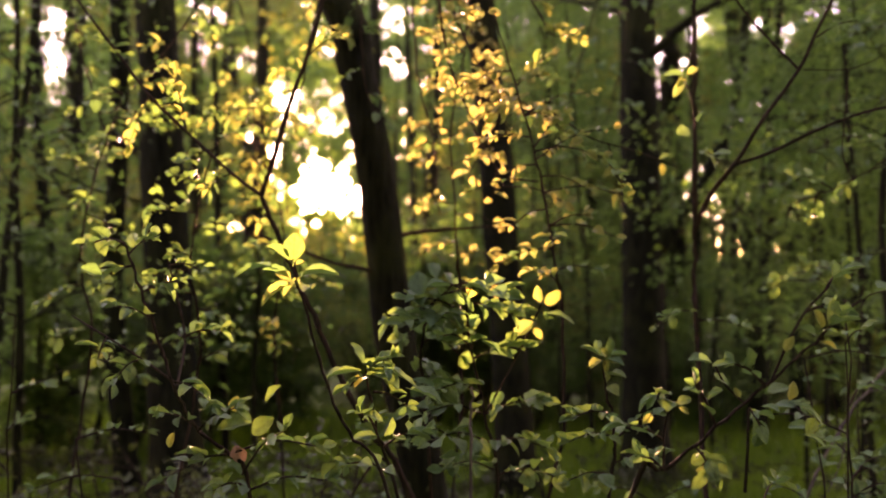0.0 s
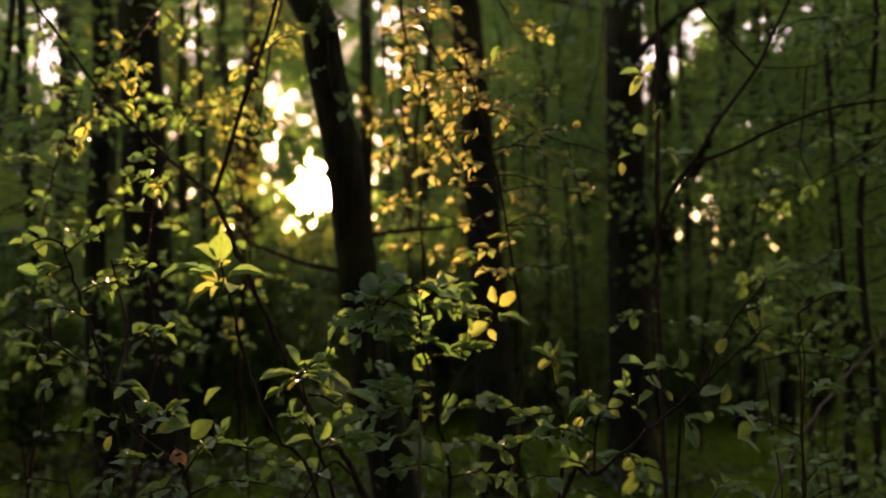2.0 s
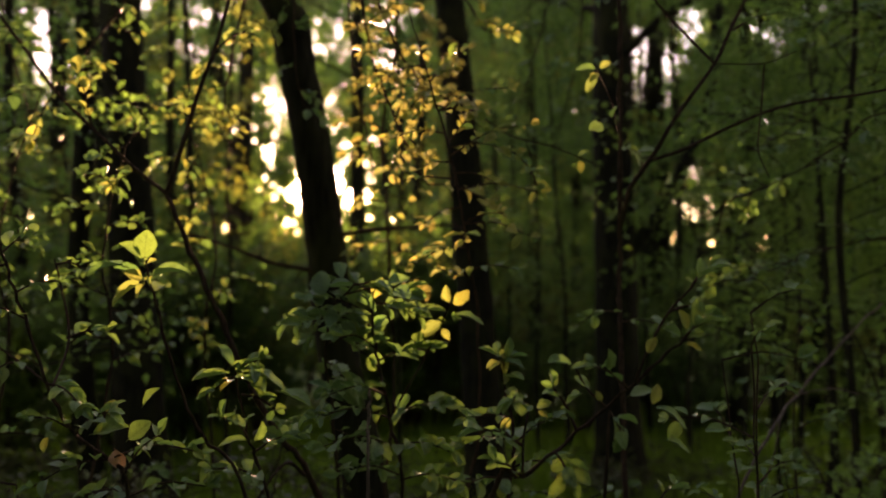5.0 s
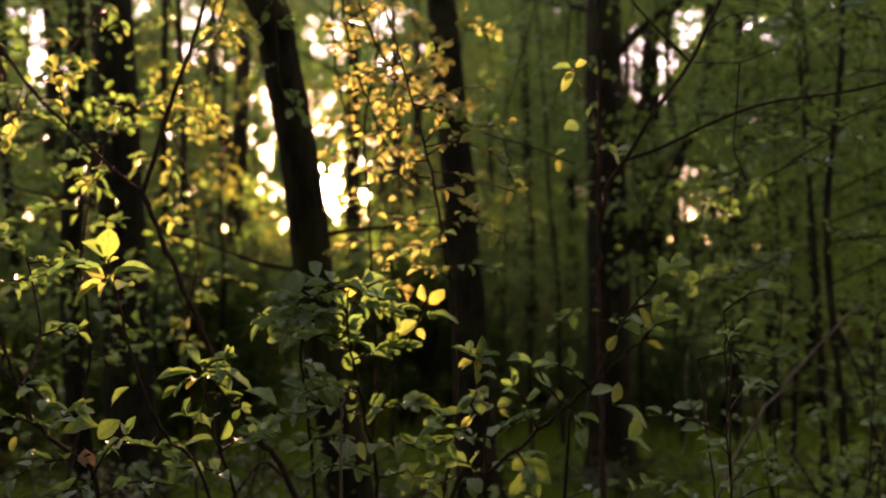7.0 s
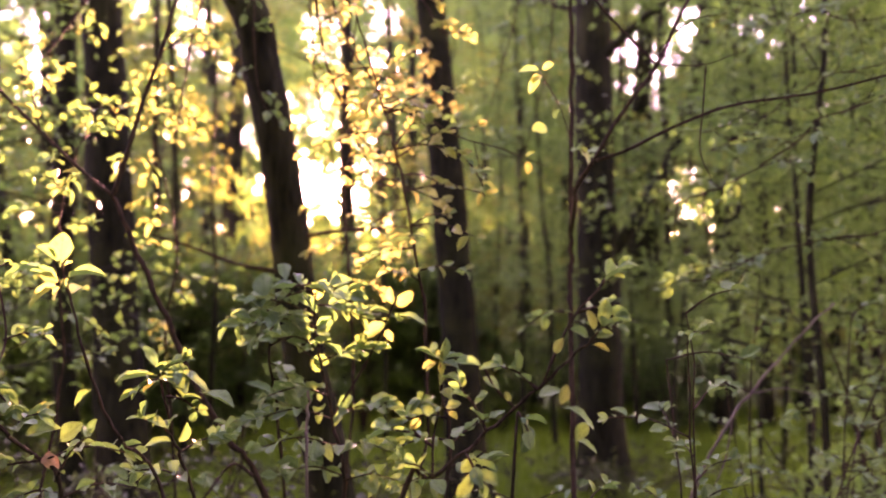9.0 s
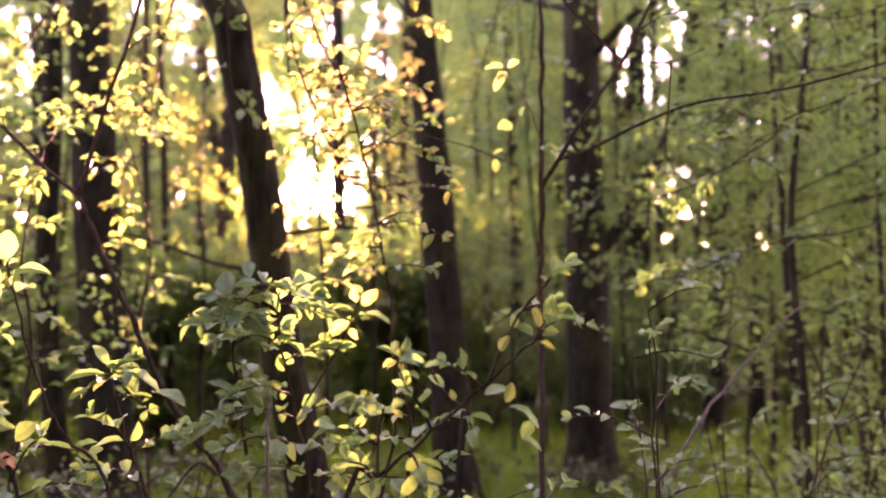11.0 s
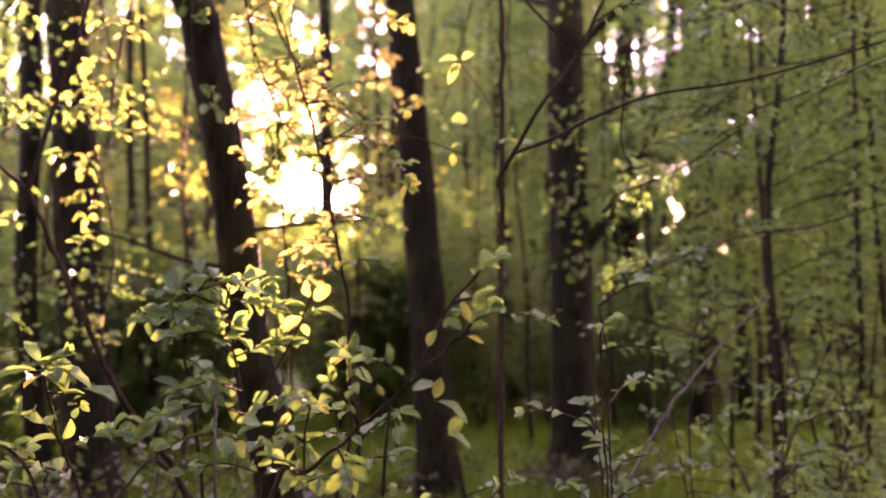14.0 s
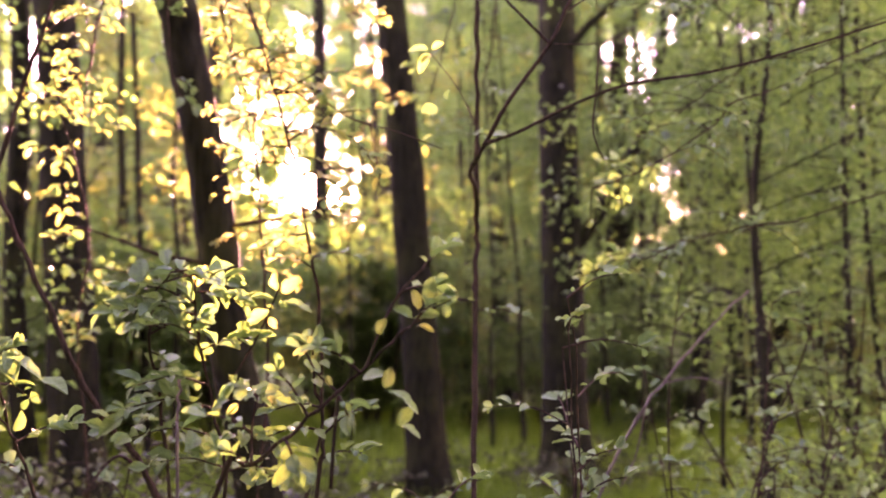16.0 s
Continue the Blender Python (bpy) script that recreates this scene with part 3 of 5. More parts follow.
def far_woods():
    """The close-grown wood beyond the trees that can be told apart."""
    rng = np.random.default_rng(9)
    n = 205000
    y = rng.uniform(43, 54, n)
    x = rng.uniform(-0.62, 0.62, n) * y
    z = 14 * rng.beta(1.0, 1.5, n)
    clump = np.sin(x * 0.9 + 2 * np.sin(y)) + np.sin(x * 0.37 + 1.0) + np.sin(z * 0.8 + x * 0.5)
    keep = (clump > -0.6 - 0.09 * (14 - z)) | (z < 2.0)
    keep &= ~((x / y > -0.47) & (x / y < -0.37) & (z > 7.5 + 2 * np.sin(x * 1.3)) & (rng.uniform(size=n) < 0.6))
    pos = np.stack([x, y, z], 1)[keep]
    # a denser stand on the sunward side
    pos = np.concatenate([pos, np.stack([rng.uniform(-11, -0.5, 15000), rng.uniform(43, 54, 15000), rng.uniform(1.5, 9.5, 15000)], 1)])
    # tall crowns on the shaded side
    yy = rng.uniform(43, 54, 26000)
    pos = np.concatenate([pos, np.stack([rng.uniform(0.0, 0.6, 26000) * yy, yy, rng.uniform(5.5, 17, 26000)], 1)])
    # crowns over the low sun
    yy = rng.uniform(43, 54, 55000)
    pos = np.concatenate([pos, np.stack([rng.uniform(-0.40, 0.06, 55000) * yy, yy, 6 + 12 * rng.uniform(0, 1, 55000) ** 1.1], 1)])
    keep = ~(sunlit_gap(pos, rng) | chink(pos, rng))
    pos = pos[keep]
    m = len(pos)
    v, f = leaf_cloud(pos, rng.normal(size=(m, 3)), rng.normal(size=(m, 3)), rng.uniform(0.16, 0.36, m), rng.uniform(0.12, 0.24, m), rng, True)
    tagged(link("far_woods", mesh_from("far_woods", v, f, FOLIAGE, False)), "distant green woodland closing the view", "woods", kind="stuff")


far_woods()


def deep_woods():
    """A leaf layer added behind the far stand to keep the low sun from it but for the open gap."""
    rng = np.random.default_rng(19)
    n = 100000
    y = rng.uniform(57, 76, n)
    pos = np.stack([rng.uniform(-0.62, 0.62, n) * y, y, rng.uniform(0, 21, n)], 1)
    # thinner round the low sun
    bearing = pos[:, 0] / pos[:, 1]
    thin = (np.abs(bearing + 0.12) < 0.085) & (pos[:, 2] > 3) & (pos[:, 2] < 16) & (rng.uniform(size=n) < 0.35)
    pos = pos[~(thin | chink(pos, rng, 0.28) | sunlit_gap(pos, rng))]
    m = len(pos)
    v, f = leaf_cloud(pos, rng.normal(size=(m, 3)), rng.normal(size=(m, 3)), rng.uniform(0.5, 0.9, m), rng.uniform(0.4, 0.6, m), rng, True)
    tagged(link("deep_woods", mesh_from("deep_woods", v, f, FOLIAGE, False)), "green leaf layer added behind the trees to block the sun", "woods", kind="stuff")


deep_woods()


def shade_canopy():
    """An unseen leaf layer added overhead to darken the shaded side."""
    rng = np.random.default_rng(23)
    n = 34000
    y = rng.uniform(5, 46, n)
    x = rng.uniform(0.6 + 0.17 * y, 6 + 0.75 * y)
    z = np.maximum(8.5, 2.4 + 0.375 * y) + rng.uniform(0, 2.6, n)
    v, f = leaf_cloud(np.stack([x, y, z], 1), rng.normal(size=(n, 3)) * [1, 1, 0.4], np.array([0, 0, 1.0]) + rng.normal(0, 0.5, (n, 3)), rng.uniform(0.28, 0.5, n), rng.uniform(0.2, 0.34, n), rng, True)
    tagged(link("canopy", mesh_from("canopy", v, f, FOLIAGE, False)), "unseen leaf layer added overhead to darken one side", "canopy", kind="stuff")


shade_canopy()


def woods_behind():
    """An unseen leaf ring added behind the camera to cut the sky's light from there."""
    rng = np.random.default_rng(10)
    n = 80000
    a = rng.uniform(np.pi * 0.93, np.pi * 2.07, n)
    d = rng.uniform(8, 15, n)
    pos = np.stack([d * np.cos(a), d * np.sin(a), 18 * rng.beta(1.0, 1.2, n)], 1)
    v, f = leaf_cloud(pos, rng.normal(size=(n, 3)), rng.normal(size=(n, 3)), rng.uniform(0.3, 0.5, n), rng.uniform(0.2, 0.32, n), rng, True)
    tagged(link("near_woods", mesh_from("near_woods", v, f, SHADED_FOLIAGE, False)), "unseen leaf ring added to dim light from behind", "woods", kind="stuff")


woods_behind()


# ---- undergrowth in the middle distance ----
def undergrowth(seed, x, y, height, width, stems, per, size, foliage, label):
    """A loose shrub: arching stems from one root, twigs and leaves."""
    rng = np.random.default_rng(seed)
    ob = tagged(new("shrub"), label, "shrub", "undergrowth shrubs")
    ob.location = (x, y, -0.06)
    tubes, tips = [], []
    for _ in range(stems):
        a = rng.uniform(0, 2 * np.pi)
        h = height * rng.uniform(0.55, 1.1)
        w = width * rng.uniform(0.3, 1.0)
        end = np.array([np.cos(a) * w, np.sin(a) * w, h])
        line = spline([(0, 0, 0), end * [0.3, 0.3, 0.45], end * [0.65, 0.65, 0.8], end], 4)
        tubes.append([tube(line, np.linspace(0.011, 0.003, len(line)), 5)])
        for u in np.linspace(0.2, 1, 9):
            p = line[int(u * (len(line) - 1))]
            b = rng.uniform(0, 2 * np.pi)
            q = p + np.array([np.cos(b), np.sin(b), rng.uniform(-0.1, 0.4)]) * rng.uniform(0.15, 0.45)
            tubes[-1].append(tube(np.linspace(p, q, 3), [0.003, 0.0025, 0.0015], 3))
            tips.append((p, q))
    for pieces in tubes if y < 9 else [sum(tubes, [])]:
        v, f = join(pieces)
        link("stem", mesh_from("stem", v, f, TWIG), ob, kind="" if y < 9 else "stuff")
    root = np.array([x, y, -0.06])
    v, f = leaves_on([(a + root, b + root) for a, b in tips], per, size, rng, 0.05, y > 6)
    link("foliage", mesh_from("foliage", v - root, f, foliage, False), ob, kind="stuff")


def fill_undergrowth():
    rng = np.random.default_rng(31)
    k = 0
    for y0, y1, n, low, high, per, size in ((2.6, 4.6, 9, 0.5, 1.1, 9, 0.048), (5.0, 8.5, 7, 0.25, 0.5, 12, 0.055), (10.4, 15.0, 38, 0.9, 2.2, 20, 0.065), (14.0, 28.0, 34, 1.6, 3.6, 20, 0.09)):
        for _ in range(n):
            y = rng.uniform(y0, y1)
            x = 0.3 + (rng.uniform(-0.52, -0.12) if y < 4.7 else rng.uniform(-0.52, 0.54)) * y
            k += 1
            h0, h1 = low, high
            if y < 6 and x > 0.35:
                h1 = 0.85
            if y > 14 and 0.2 < x / y < 0.38:
                h0, h1 = 1.0, 1.8
            # shrubs nearer than 9 m take the foliage with shade in its colour
            undergrowth(600 + k, x, y, rng.uniform(h0, h1), rng.uniform(0.4, 0.9) * (1 + y / 20), 9, per, size, SHADED_FOLIAGE if y < 9 else FOLIAGE if k % 3 else FOLIAGE_YOUNG, "loose green undergrowth shrub with small leaves")


fill_undergrowth()

# close bushes under the low sun
for k in range(15):
    y = 10.6 + 0.55 * k if k < 9 else 8.6 + 0.5 * (k - 9)
    undergrowth(740 + k, 0.31 - 0.124 * y + (-2.1, 0.9, -0.6, 1.6, -1.4, 0.2, -2.6, 1.2, -0.3, -2.9, -1.5, -2.2, -0.8, 0.5, 1.0)[k], y, 1.55 + 0.094 * y, 0.95, 12, 30, 0.105, FOLIAGE, "close green bush shutting out the low sun")

# thick bushes on the shaded side
for k, (x, y, h) in enumerate(((1.75, 3.5, 0.95), (2.05, 3.9, 1.2), (2.4, 4.3, 1.5), (2.7, 4.9, 1.7), (3.2, 5.6, 1.9))):
    undergrowth(720 + k, x, y, h, 0.55, 8, 10, 0.056, FOLIAGE, "thick green bush with small leaves in the shade")


# leafy saplings between the near shrubs and the tall trees
SAPLINGS = [(2.843, 6.600, 2.099), (3.349, 11.500, 2.396), (-2.085, 4.800, 1.985), (-3.420, 9.400, 2.262), (-2.414, 9.000, 2.239), (-1.732, 8.800, 2.227), (-1.707, 10.400, 2.324), (-0.183, 9.200, 2.253), (0.142, 10.800, 2.350), (1.197, 9.600, 2.279), (1.510, 9.600, 2.279), (2.706, 9.600, 2.280), (3.370, 8.500, 2.214), (2.187, 4.600, 1.977), (3.697, 7.400, 2.148), (-2.694, 5.600, 2.033), (3.195, 5.600, 2.038), (0.925, 11.000, 2.363), (2.510, 10.500, 2.334)]
for k, (x, y, z) in enumerate(SAPLINGS):
    rng = np.random.default_rng(150 + k)
    tree(260 + k, (x, y, -0.08), (x + rng.normal(0, 0.2), y + rng.normal(0, 0.2), rng.uniform(4.5, 6.5)), rng.uniform(0.018, 0.03), 0.2, 22, 1.1, 13, 0.055, "thin leafy sapling among taller trees", foliage=FOLIAGE_YOUNG if 3 <= k <= 8 else FOLIAGE, sides=6, group="leafy saplings", near=y < 7)

# young beeches that hold their leaves in level layers
for k, (x, y, z) in enumerate([(2.533, 5.600, 2.038), (2.820, 7.400, 2.147), (3.328, 6.800, 2.111), (3.346, 10.000, 2.305), (2.749, 5.000, 2.002)]):
    rng = np.random.default_rng(170 + k)
    tree(290 + k, (x, y, -0.08), (x + rng.normal(0, 0.15), y + rng.normal(0, 0.2), rng.uniform(3.4, 4.4)), rng.uniform(0.016, 0.024), 0.4, 16, 1.5, 24, 0.055, "young beech with level layers of green leaves", foliage=FOLIAGE, sides=6, group="young beeches", rise=0.16, near=False)


# ---- shrubs close to the camera: stems, twigs and single leaves ----
def leaf_mesh(name, material, wide, curl, fold, seed):
    """A leaf one unit long, from a short stalk at the origin along +y, with a folded midrib, a pointed tip and a wavy edge."""
    rng = np.random.default_rng(seed)
    rows = 7
    verts, faces = [], []
    for i in range(rows):
        u = i / (rows - 1)
        half = wide * 0.5 * max(0.0, math.sin(math.pi * (0.02 + 0.97 * u) ** 0.95)) ** 0.66 + 0.004
        y = 0.14 + 0.86 * u
        z = -curl * u * u
        for s in (-1, -0.5, 0, 0.5, 1):
            verts.append((half * s * (1 + rng.normal(0, 0.075) * (abs(s) == 1)), y + rng.normal(0, 0.008), z + fold * abs(s) * half * 2 + rng.normal(0, 0.024) * abs(s)))
    for i in range(rows - 1):
        for j in range(4):
            a = i * 5 + j
            faces.append((a, a + 1, a + 6, a + 5))
    # stalk
    n = len(verts)
    for y in (0.0, 0.15):
        verts += [(-0.012, y, 0), (0.012, y, 0), (0.0, y, -0.018)]
    faces += [(n, n + 1, n + 4, n + 3), (n + 1, n + 2, n + 5, n + 4), (n + 2, n, n + 3, n + 5)]
    return mesh_from(name, verts, faces, material)


GREEN = [leaf_mesh("leaf", LEAF, w, c, f, k) for k, (w, c, f) in enumerate(((0.62, 0.10, 0.25), (0.55, 0.22, 0.35), (0.7, 0.05, 0.15), (0.5, 0.3, 0.2), (0.6, -0.08, 0.4)))]
YOUNG = [leaf_mesh("leaf", LEAF_YOUNG, w, c, f, 20 + k) for k, (w, c, f) in enumerate(((0.6, 0.12, 0.3), (0.5, 0.25, 0.4), (0.68, 0.05, 0.2), (0.42, 0.3, 0.45)))]
GOLD_LIT = [leaf_mesh("leaf", LEAF_GOLD_LIT, w, c, f, 30 + k) for k, (w, c, f) in enumerate(((0.6, 0.12, 0.3), (0.5, 0.25, 0.4), (0.68, 0.05, 0.2)))]
WITHERED = [leaf_mesh("leaf", LEAF_BROWN, 0.8, 0.35, 0.5, 40)]


def sun_slot(p):
    """True on the narrow level strip where leaves are left out so the low sun shows to the camera."""
    d = (p.y - 0.05) / SUN_WAY.y
    return 0.26 < p.x - d * SUN_WAY.x < 0.68 and abs(p.z - 1.69 - d * SUN_WAY.z) < 0.09


class Shrub:
    """A shrub or sapling: an Empty at its root with its stems and leaves under it."""

    def __init__(self, name, root, label, category, seed, group=""):
        self.ob = tagged(new(name), label, category, group)
        self.ob.location = root
        self.root = Vector(root)
        self.rng = np.random.default_rng(seed)

    def stem(self, points, r0, r1, material=None, name="stem", sides=8, rough=0.06):
        line = spline(points, 6)
        r = np.linspace(r0, r1, len(line))
        if name == "stem" and sides > 5:
            line = line + self.rng.normal(0, 0.0022, line.shape)
            r = r * (1 + 0.25 * (self.rng.uniform(size=len(r)) > 0.85))
        v, f = tube(line, r, sides, rough, self.rng)
        self.last = link(name, mesh_from(name, v - np.array(self.root), f, material or TWIG), self.ob)
        return line

    def leaf(self, base, tip, kinds=None, face=(0, -0.75, 0.6), wide=1.0, under=None):
        """One leaf from base to tip, its upper side turned towards face."""
        base, tip = Vector(base), Vector(tip)
        if sun_slot((base + tip) / 2) and self.rng.uniform() < 0.65:
            return
        y = tip - base
        size = y.length * 0.9
        y.normalize()
        x = y.cross(Vector(face))
        if x.length < 0.05:
            x = y.cross(Vector((1, 0, 0.3)))
        x.normalize()
        z = x.cross(y)
        m = Matrix((x * wide * 0.84, y, z)).transposed().to_4x4()
        m = Matrix.Translation(base - self.root) @ m @ Matrix.Scale(size, 4)
        kinds = kinds or GREEN
        link("leaf", kinds[int(self.rng.integers(len(kinds)))], under or self.ob, m)

    def spray(self, start, end, count, size, kinds=None, droop=0.1, rise=0.5, tip=True):
        """A twig from start to end with leaves to both sides and a tuft at its tip."""
        rng = self.rng
        start, end = np.array(start, float), np.array(end, float)
        mid_p = (start + end) / 2 + np.array([0, 0, np.linalg.norm(end - start) * droop])
        line = self.stem([start, mid_p, end], 0.0028, 0.0014, name="twig", sides=4, rough=0)
        way = (end - start) / (np.linalg.norm(end - start) + 1e-9)
        count = int(count * 1.5)
        for k in range(count):
            u = 0.15 + 0.85 * (k + rng.uniform(0.2, 0.8)) / count
            p = line[min(int(u * (len(line) - 1)), len(line) - 1)]
            side = np.cross(way, [0, 0, 1.0])
            side /= np.linalg.norm(side) + 1e-9
            w = way * rng.uniform(0.2, 0.9) + side * (1 if k % 2 else -1) * rng.uniform(0.4, 1.0) + rng.normal(0, 0.3, 3)
            w[2] += rng.uniform(-0.35, 0.3)
            w /= np.linalg.norm(w)
            face = np.array([rng.normal(0, 0.4), rng.normal(-0.08, 0.4), rise + 0.45])
            self.leaf(p, p + w * size * rng.choice([0.45, 0.7, 0.9, 1.05, 1.25]) * rng.uniform(0.9, 1.1), kinds, face, rng.uniform(0.85, 1.2), self.last)
        if tip:
            for k in range(3):
                w = way + rng.normal(0, 0.5, 3)
                w /= np.linalg.norm(w)
                self.leaf(end, end + w * size * rng.uniform(0.5, 0.9), kinds, (rng.normal(0, 0.5), -0.4, rise), 1.0, self.last)

    def tuft(self, at, count, size, kinds=None, spread=0.02):
        """A rosette of leaves round the end of a shoot."""
        rng = self.rng
        at = np.array(at, float)
        for k in range(count):
            a = 2 * np.pi * (k + rng.uniform(-0.3, 0.3)) / count
            w = np.array([np.cos(a), 0.55 * rng.normal(), np.sin(a) * 0.8 + 0.15])
            w /= np.linalg.norm(w)
            p = at + rng.normal(0, spread, 3) * 0.4
            self.leaf(p, p + w * size * rng.uniform(0.65, 1.15), kinds, (rng.normal(0, 0.4), -0.6, 0.7))


LEN = 0.049

# the single shoot whose leaves catch the sun
s = Shrub("shoot", (0.10, 1.72, -0.06), "slender upright shoot with backlit young leaves at its tip", "shrub", 1)
s.stem([(0.10, 1.72, -0.06), (0.02, 1.70, 0.7), (-0.091, 1.660, 1.321), (-0.160, 1.620, 1.445), (-0.201, 1.600, 1.549), (-0.239, 1.600, 1.682), (-0.253, 1.600, 1.736)], 0.0038, 0.0017)
s.leaf((-0.253, 1.600, 1.730), (-0.249, 1.600, 1.789), GREEN[2:3], (0.25, -1, 0.25), 1.15)
s.leaf((-0.254, 1.600, 1.732), (-0.305, 1.620, 1.769), GREEN[:1], (0, -0.4, 0.9), 0.8)
s.leaf((-0.246, 1.600, 1.708), (-0.172, 1.580, 1.728), GREEN[1:2], (0, -0.35, 0.95), 0.85)
s.leaf((-0.252, 1.600, 1.706), (-0.308, 1.600, 1.727), GREEN[:1], (0, -0.5, 0.8), 0.85)
s.leaf((-0.252, 1.600, 1.701), (-0.279, 1.570, 1.717), YOUNG[:1], (0.3, -0.9, 0.4))
s.leaf((-0.252, 1.600, 1.699), (-0.318, 1.600, 1.668), YOUNG[1:2], (0, -0.5, 0.9), 0.9)
s.leaf((-0.252, 1.600, 1.696), (-0.276, 1.620, 1.671), YOUNG[:1])
s.leaf((-0.278, 1.600, 1.723), (-0.367, 1.640, 1.736), GREEN[3:4], (0, -0.1, 1.0), 0.8)
s.leaf((-0.239, 1.600, 1.682), (-0.228, 1.660, 1.698), YOUNG[:1], (0, -0.3, 1))
s.tuft((-0.253, 1.600, 1.710), 4, 0.024, YOUNG)

# dark forked branch
s = Shrub("forked_sapling", (0.12, 2.6, -0.06), "dark bent sapling stem forking into thin branches", "sapling", 2)
line = s.stem([(0.12, 2.6, -0.06), (0.05, 2.58, 0.7), (-0.111, 2.550, 1.185), (-0.188, 2.520, 1.300), (-0.281, 2.500, 1.476), (-0.340, 2.500, 1.614), (-0.407, 2.500, 1.752), (-0.479, 2.500, 1.928)], 0.0092, 0.006)
s.stem([(-0.479, 2.500, 1.928), (-0.444, 2.500, 2.038), (-0.401, 2.500, 2.186), (-0.358, 2.500, 2.304), (-0.321, 2.500, 2.438), (-0.289, 2.500, 2.572)], 0.0065, 0.004, name="branch")
s.stem([(-0.479, 2.500, 1.928), (-0.562, 2.520, 1.989), (-0.691, 2.550, 2.105), (-0.798, 2.570, 2.207), (-0.895, 2.600, 2.328), (-1.021, 2.620, 2.489)], 0.0055, 0.0035, name="branch")
s.spray((-0.361, 2.500, 2.297), (-0.275, 2.600, 2.375), 5, LEN, YOUNG)
s.spray((-0.562, 2.520, 1.989), (-0.614, 2.500, 1.950), 4, LEN, YOUNG)
s.spray((-0.798, 2.570, 2.207), (-0.828, 2.500, 2.067), 5, LEN, YOUNG)
s.spray((-0.691, 2.550, 2.105), (-0.713, 2.500, 2.244), 5, LEN, YOUNG)
s.spray((-0.871, 2.600, 2.297), (-0.992, 2.700, 2.401), 6, LEN)
s.stem([(-0.125, 2.540, 1.202), (-0.171, 2.500, 1.238), (-0.234, 2.450, 1.156)], 0.005, 0.003, name="branch")

# low shrub with a withered leaf
s = Shrub("low_shrub", (-0.35, 2.1, -0.06), "low shrub with round green leaves and one withered brown leaf", "shrub", 3)
s.stem([(-0.35, 2.1, -0.06), (-0.36, 2.05, 0.8), (-0.397, 2.000, 1.252), (-0.446, 2.000, 1.341), (-0.516, 1.980, 1.404), (-0.556, 1.960, 1.497), (-0.599, 1.950, 1.627), (-0.639, 1.950, 1.734), (-0.653, 1.950, 1.780)], 0.0055, 0.0022)
s.stem([(-0.556, 1.960, 1.497), (-0.632, 2.000, 1.539), (-0.724, 2.050, 1.582), (-0.820, 2.100, 1.627)], 0.003, 0.002, name="branch")
s.stem([(-0.547, 1.960, 1.486), (-0.569, 2.100, 1.579), (-0.610, 2.150, 1.701), (-0.623, 2.150, 1.751)], 0.003, 0.002, name="branch")
s.leaf((-0.435, 2.000, 1.364), (-0.415, 2.000, 1.318), WITHERED, (0, -1, 0.1), 1.1)
s.leaf((-0.395, 1.950, 1.384), (-0.342, 1.950, 1.429), GREEN[2:3], (0.3, -0.8, 0.7), 1.0)
s.leaf((-0.365, 1.950, 1.451), (-0.329, 1.950, 1.496), GREEN[:1], (0.2, -0.3, 0.9), 0.95)
s.leaf((-0.427, 1.950, 1.431), (-0.419, 1.950, 1.471), YOUNG[2:3], (0, -1, 0.2), 1.2)
s.leaf((-0.469, 1.950, 1.397), (-0.384, 1.950, 1.420), GREEN[:1], (0, -0.6, 0.8))
s.leaf((-0.547, 1.950, 1.397), (-0.563, 1.950, 1.358), YOUNG[1:2], (0, -1, 0.2))
for a, b, n in (((-0.516, 1.980, 1.404), (-0.567, 1.900, 1.438), 5), ((-0.507, 1.980, 1.392), (-0.414, 1.900, 1.449), 6), ((-0.446, 2.000, 1.341), (-0.249, 1.950, 1.364), 7), ((-0.446, 2.000, 1.341), (-0.555, 1.900, 1.307), 7), ((-0.556, 1.960, 1.497), (-0.464, 1.900, 1.460), 5), ((-0.599, 1.950, 1.627), (-0.659, 1.900, 1.651), 6), ((-0.619, 1.950, 1.678), (-0.553, 2.000, 1.701), 5), ((-0.639, 1.950, 1.734), (-0.704, 1.950, 1.701), 6), ((-0.646, 1.950, 1.757), (-0.612, 2.000, 1.794), 5)):
    s.spray(a, b, n, LEN)
for a, b, n in (((-0.653, 1.950, 1.780), (-0.740, 2.000, 1.782), 5), ((-0.575, 2.100, 1.579), (-0.490, 2.100, 1.591), 4), ((-0.620, 2.150, 1.738), (-0.535, 2.100, 1.725), 4), ((-0.420, 2.000, 1.298), (-0.315, 1.900, 1.405), 6), ((-0.414, 2.000, 1.275), (-0.456, 1.900, 1.286), 5), ((-0.409, 2.000, 1.264), (-0.237, 1.950, 1.297), 7), ((-0.632, 2.000, 1.539), (-0.656, 1.900, 1.503), 5), ((-0.724, 2.050, 1.582), (-0.724, 2.000, 1.539), 4)):
    s.spray(a, b, n, LEN)

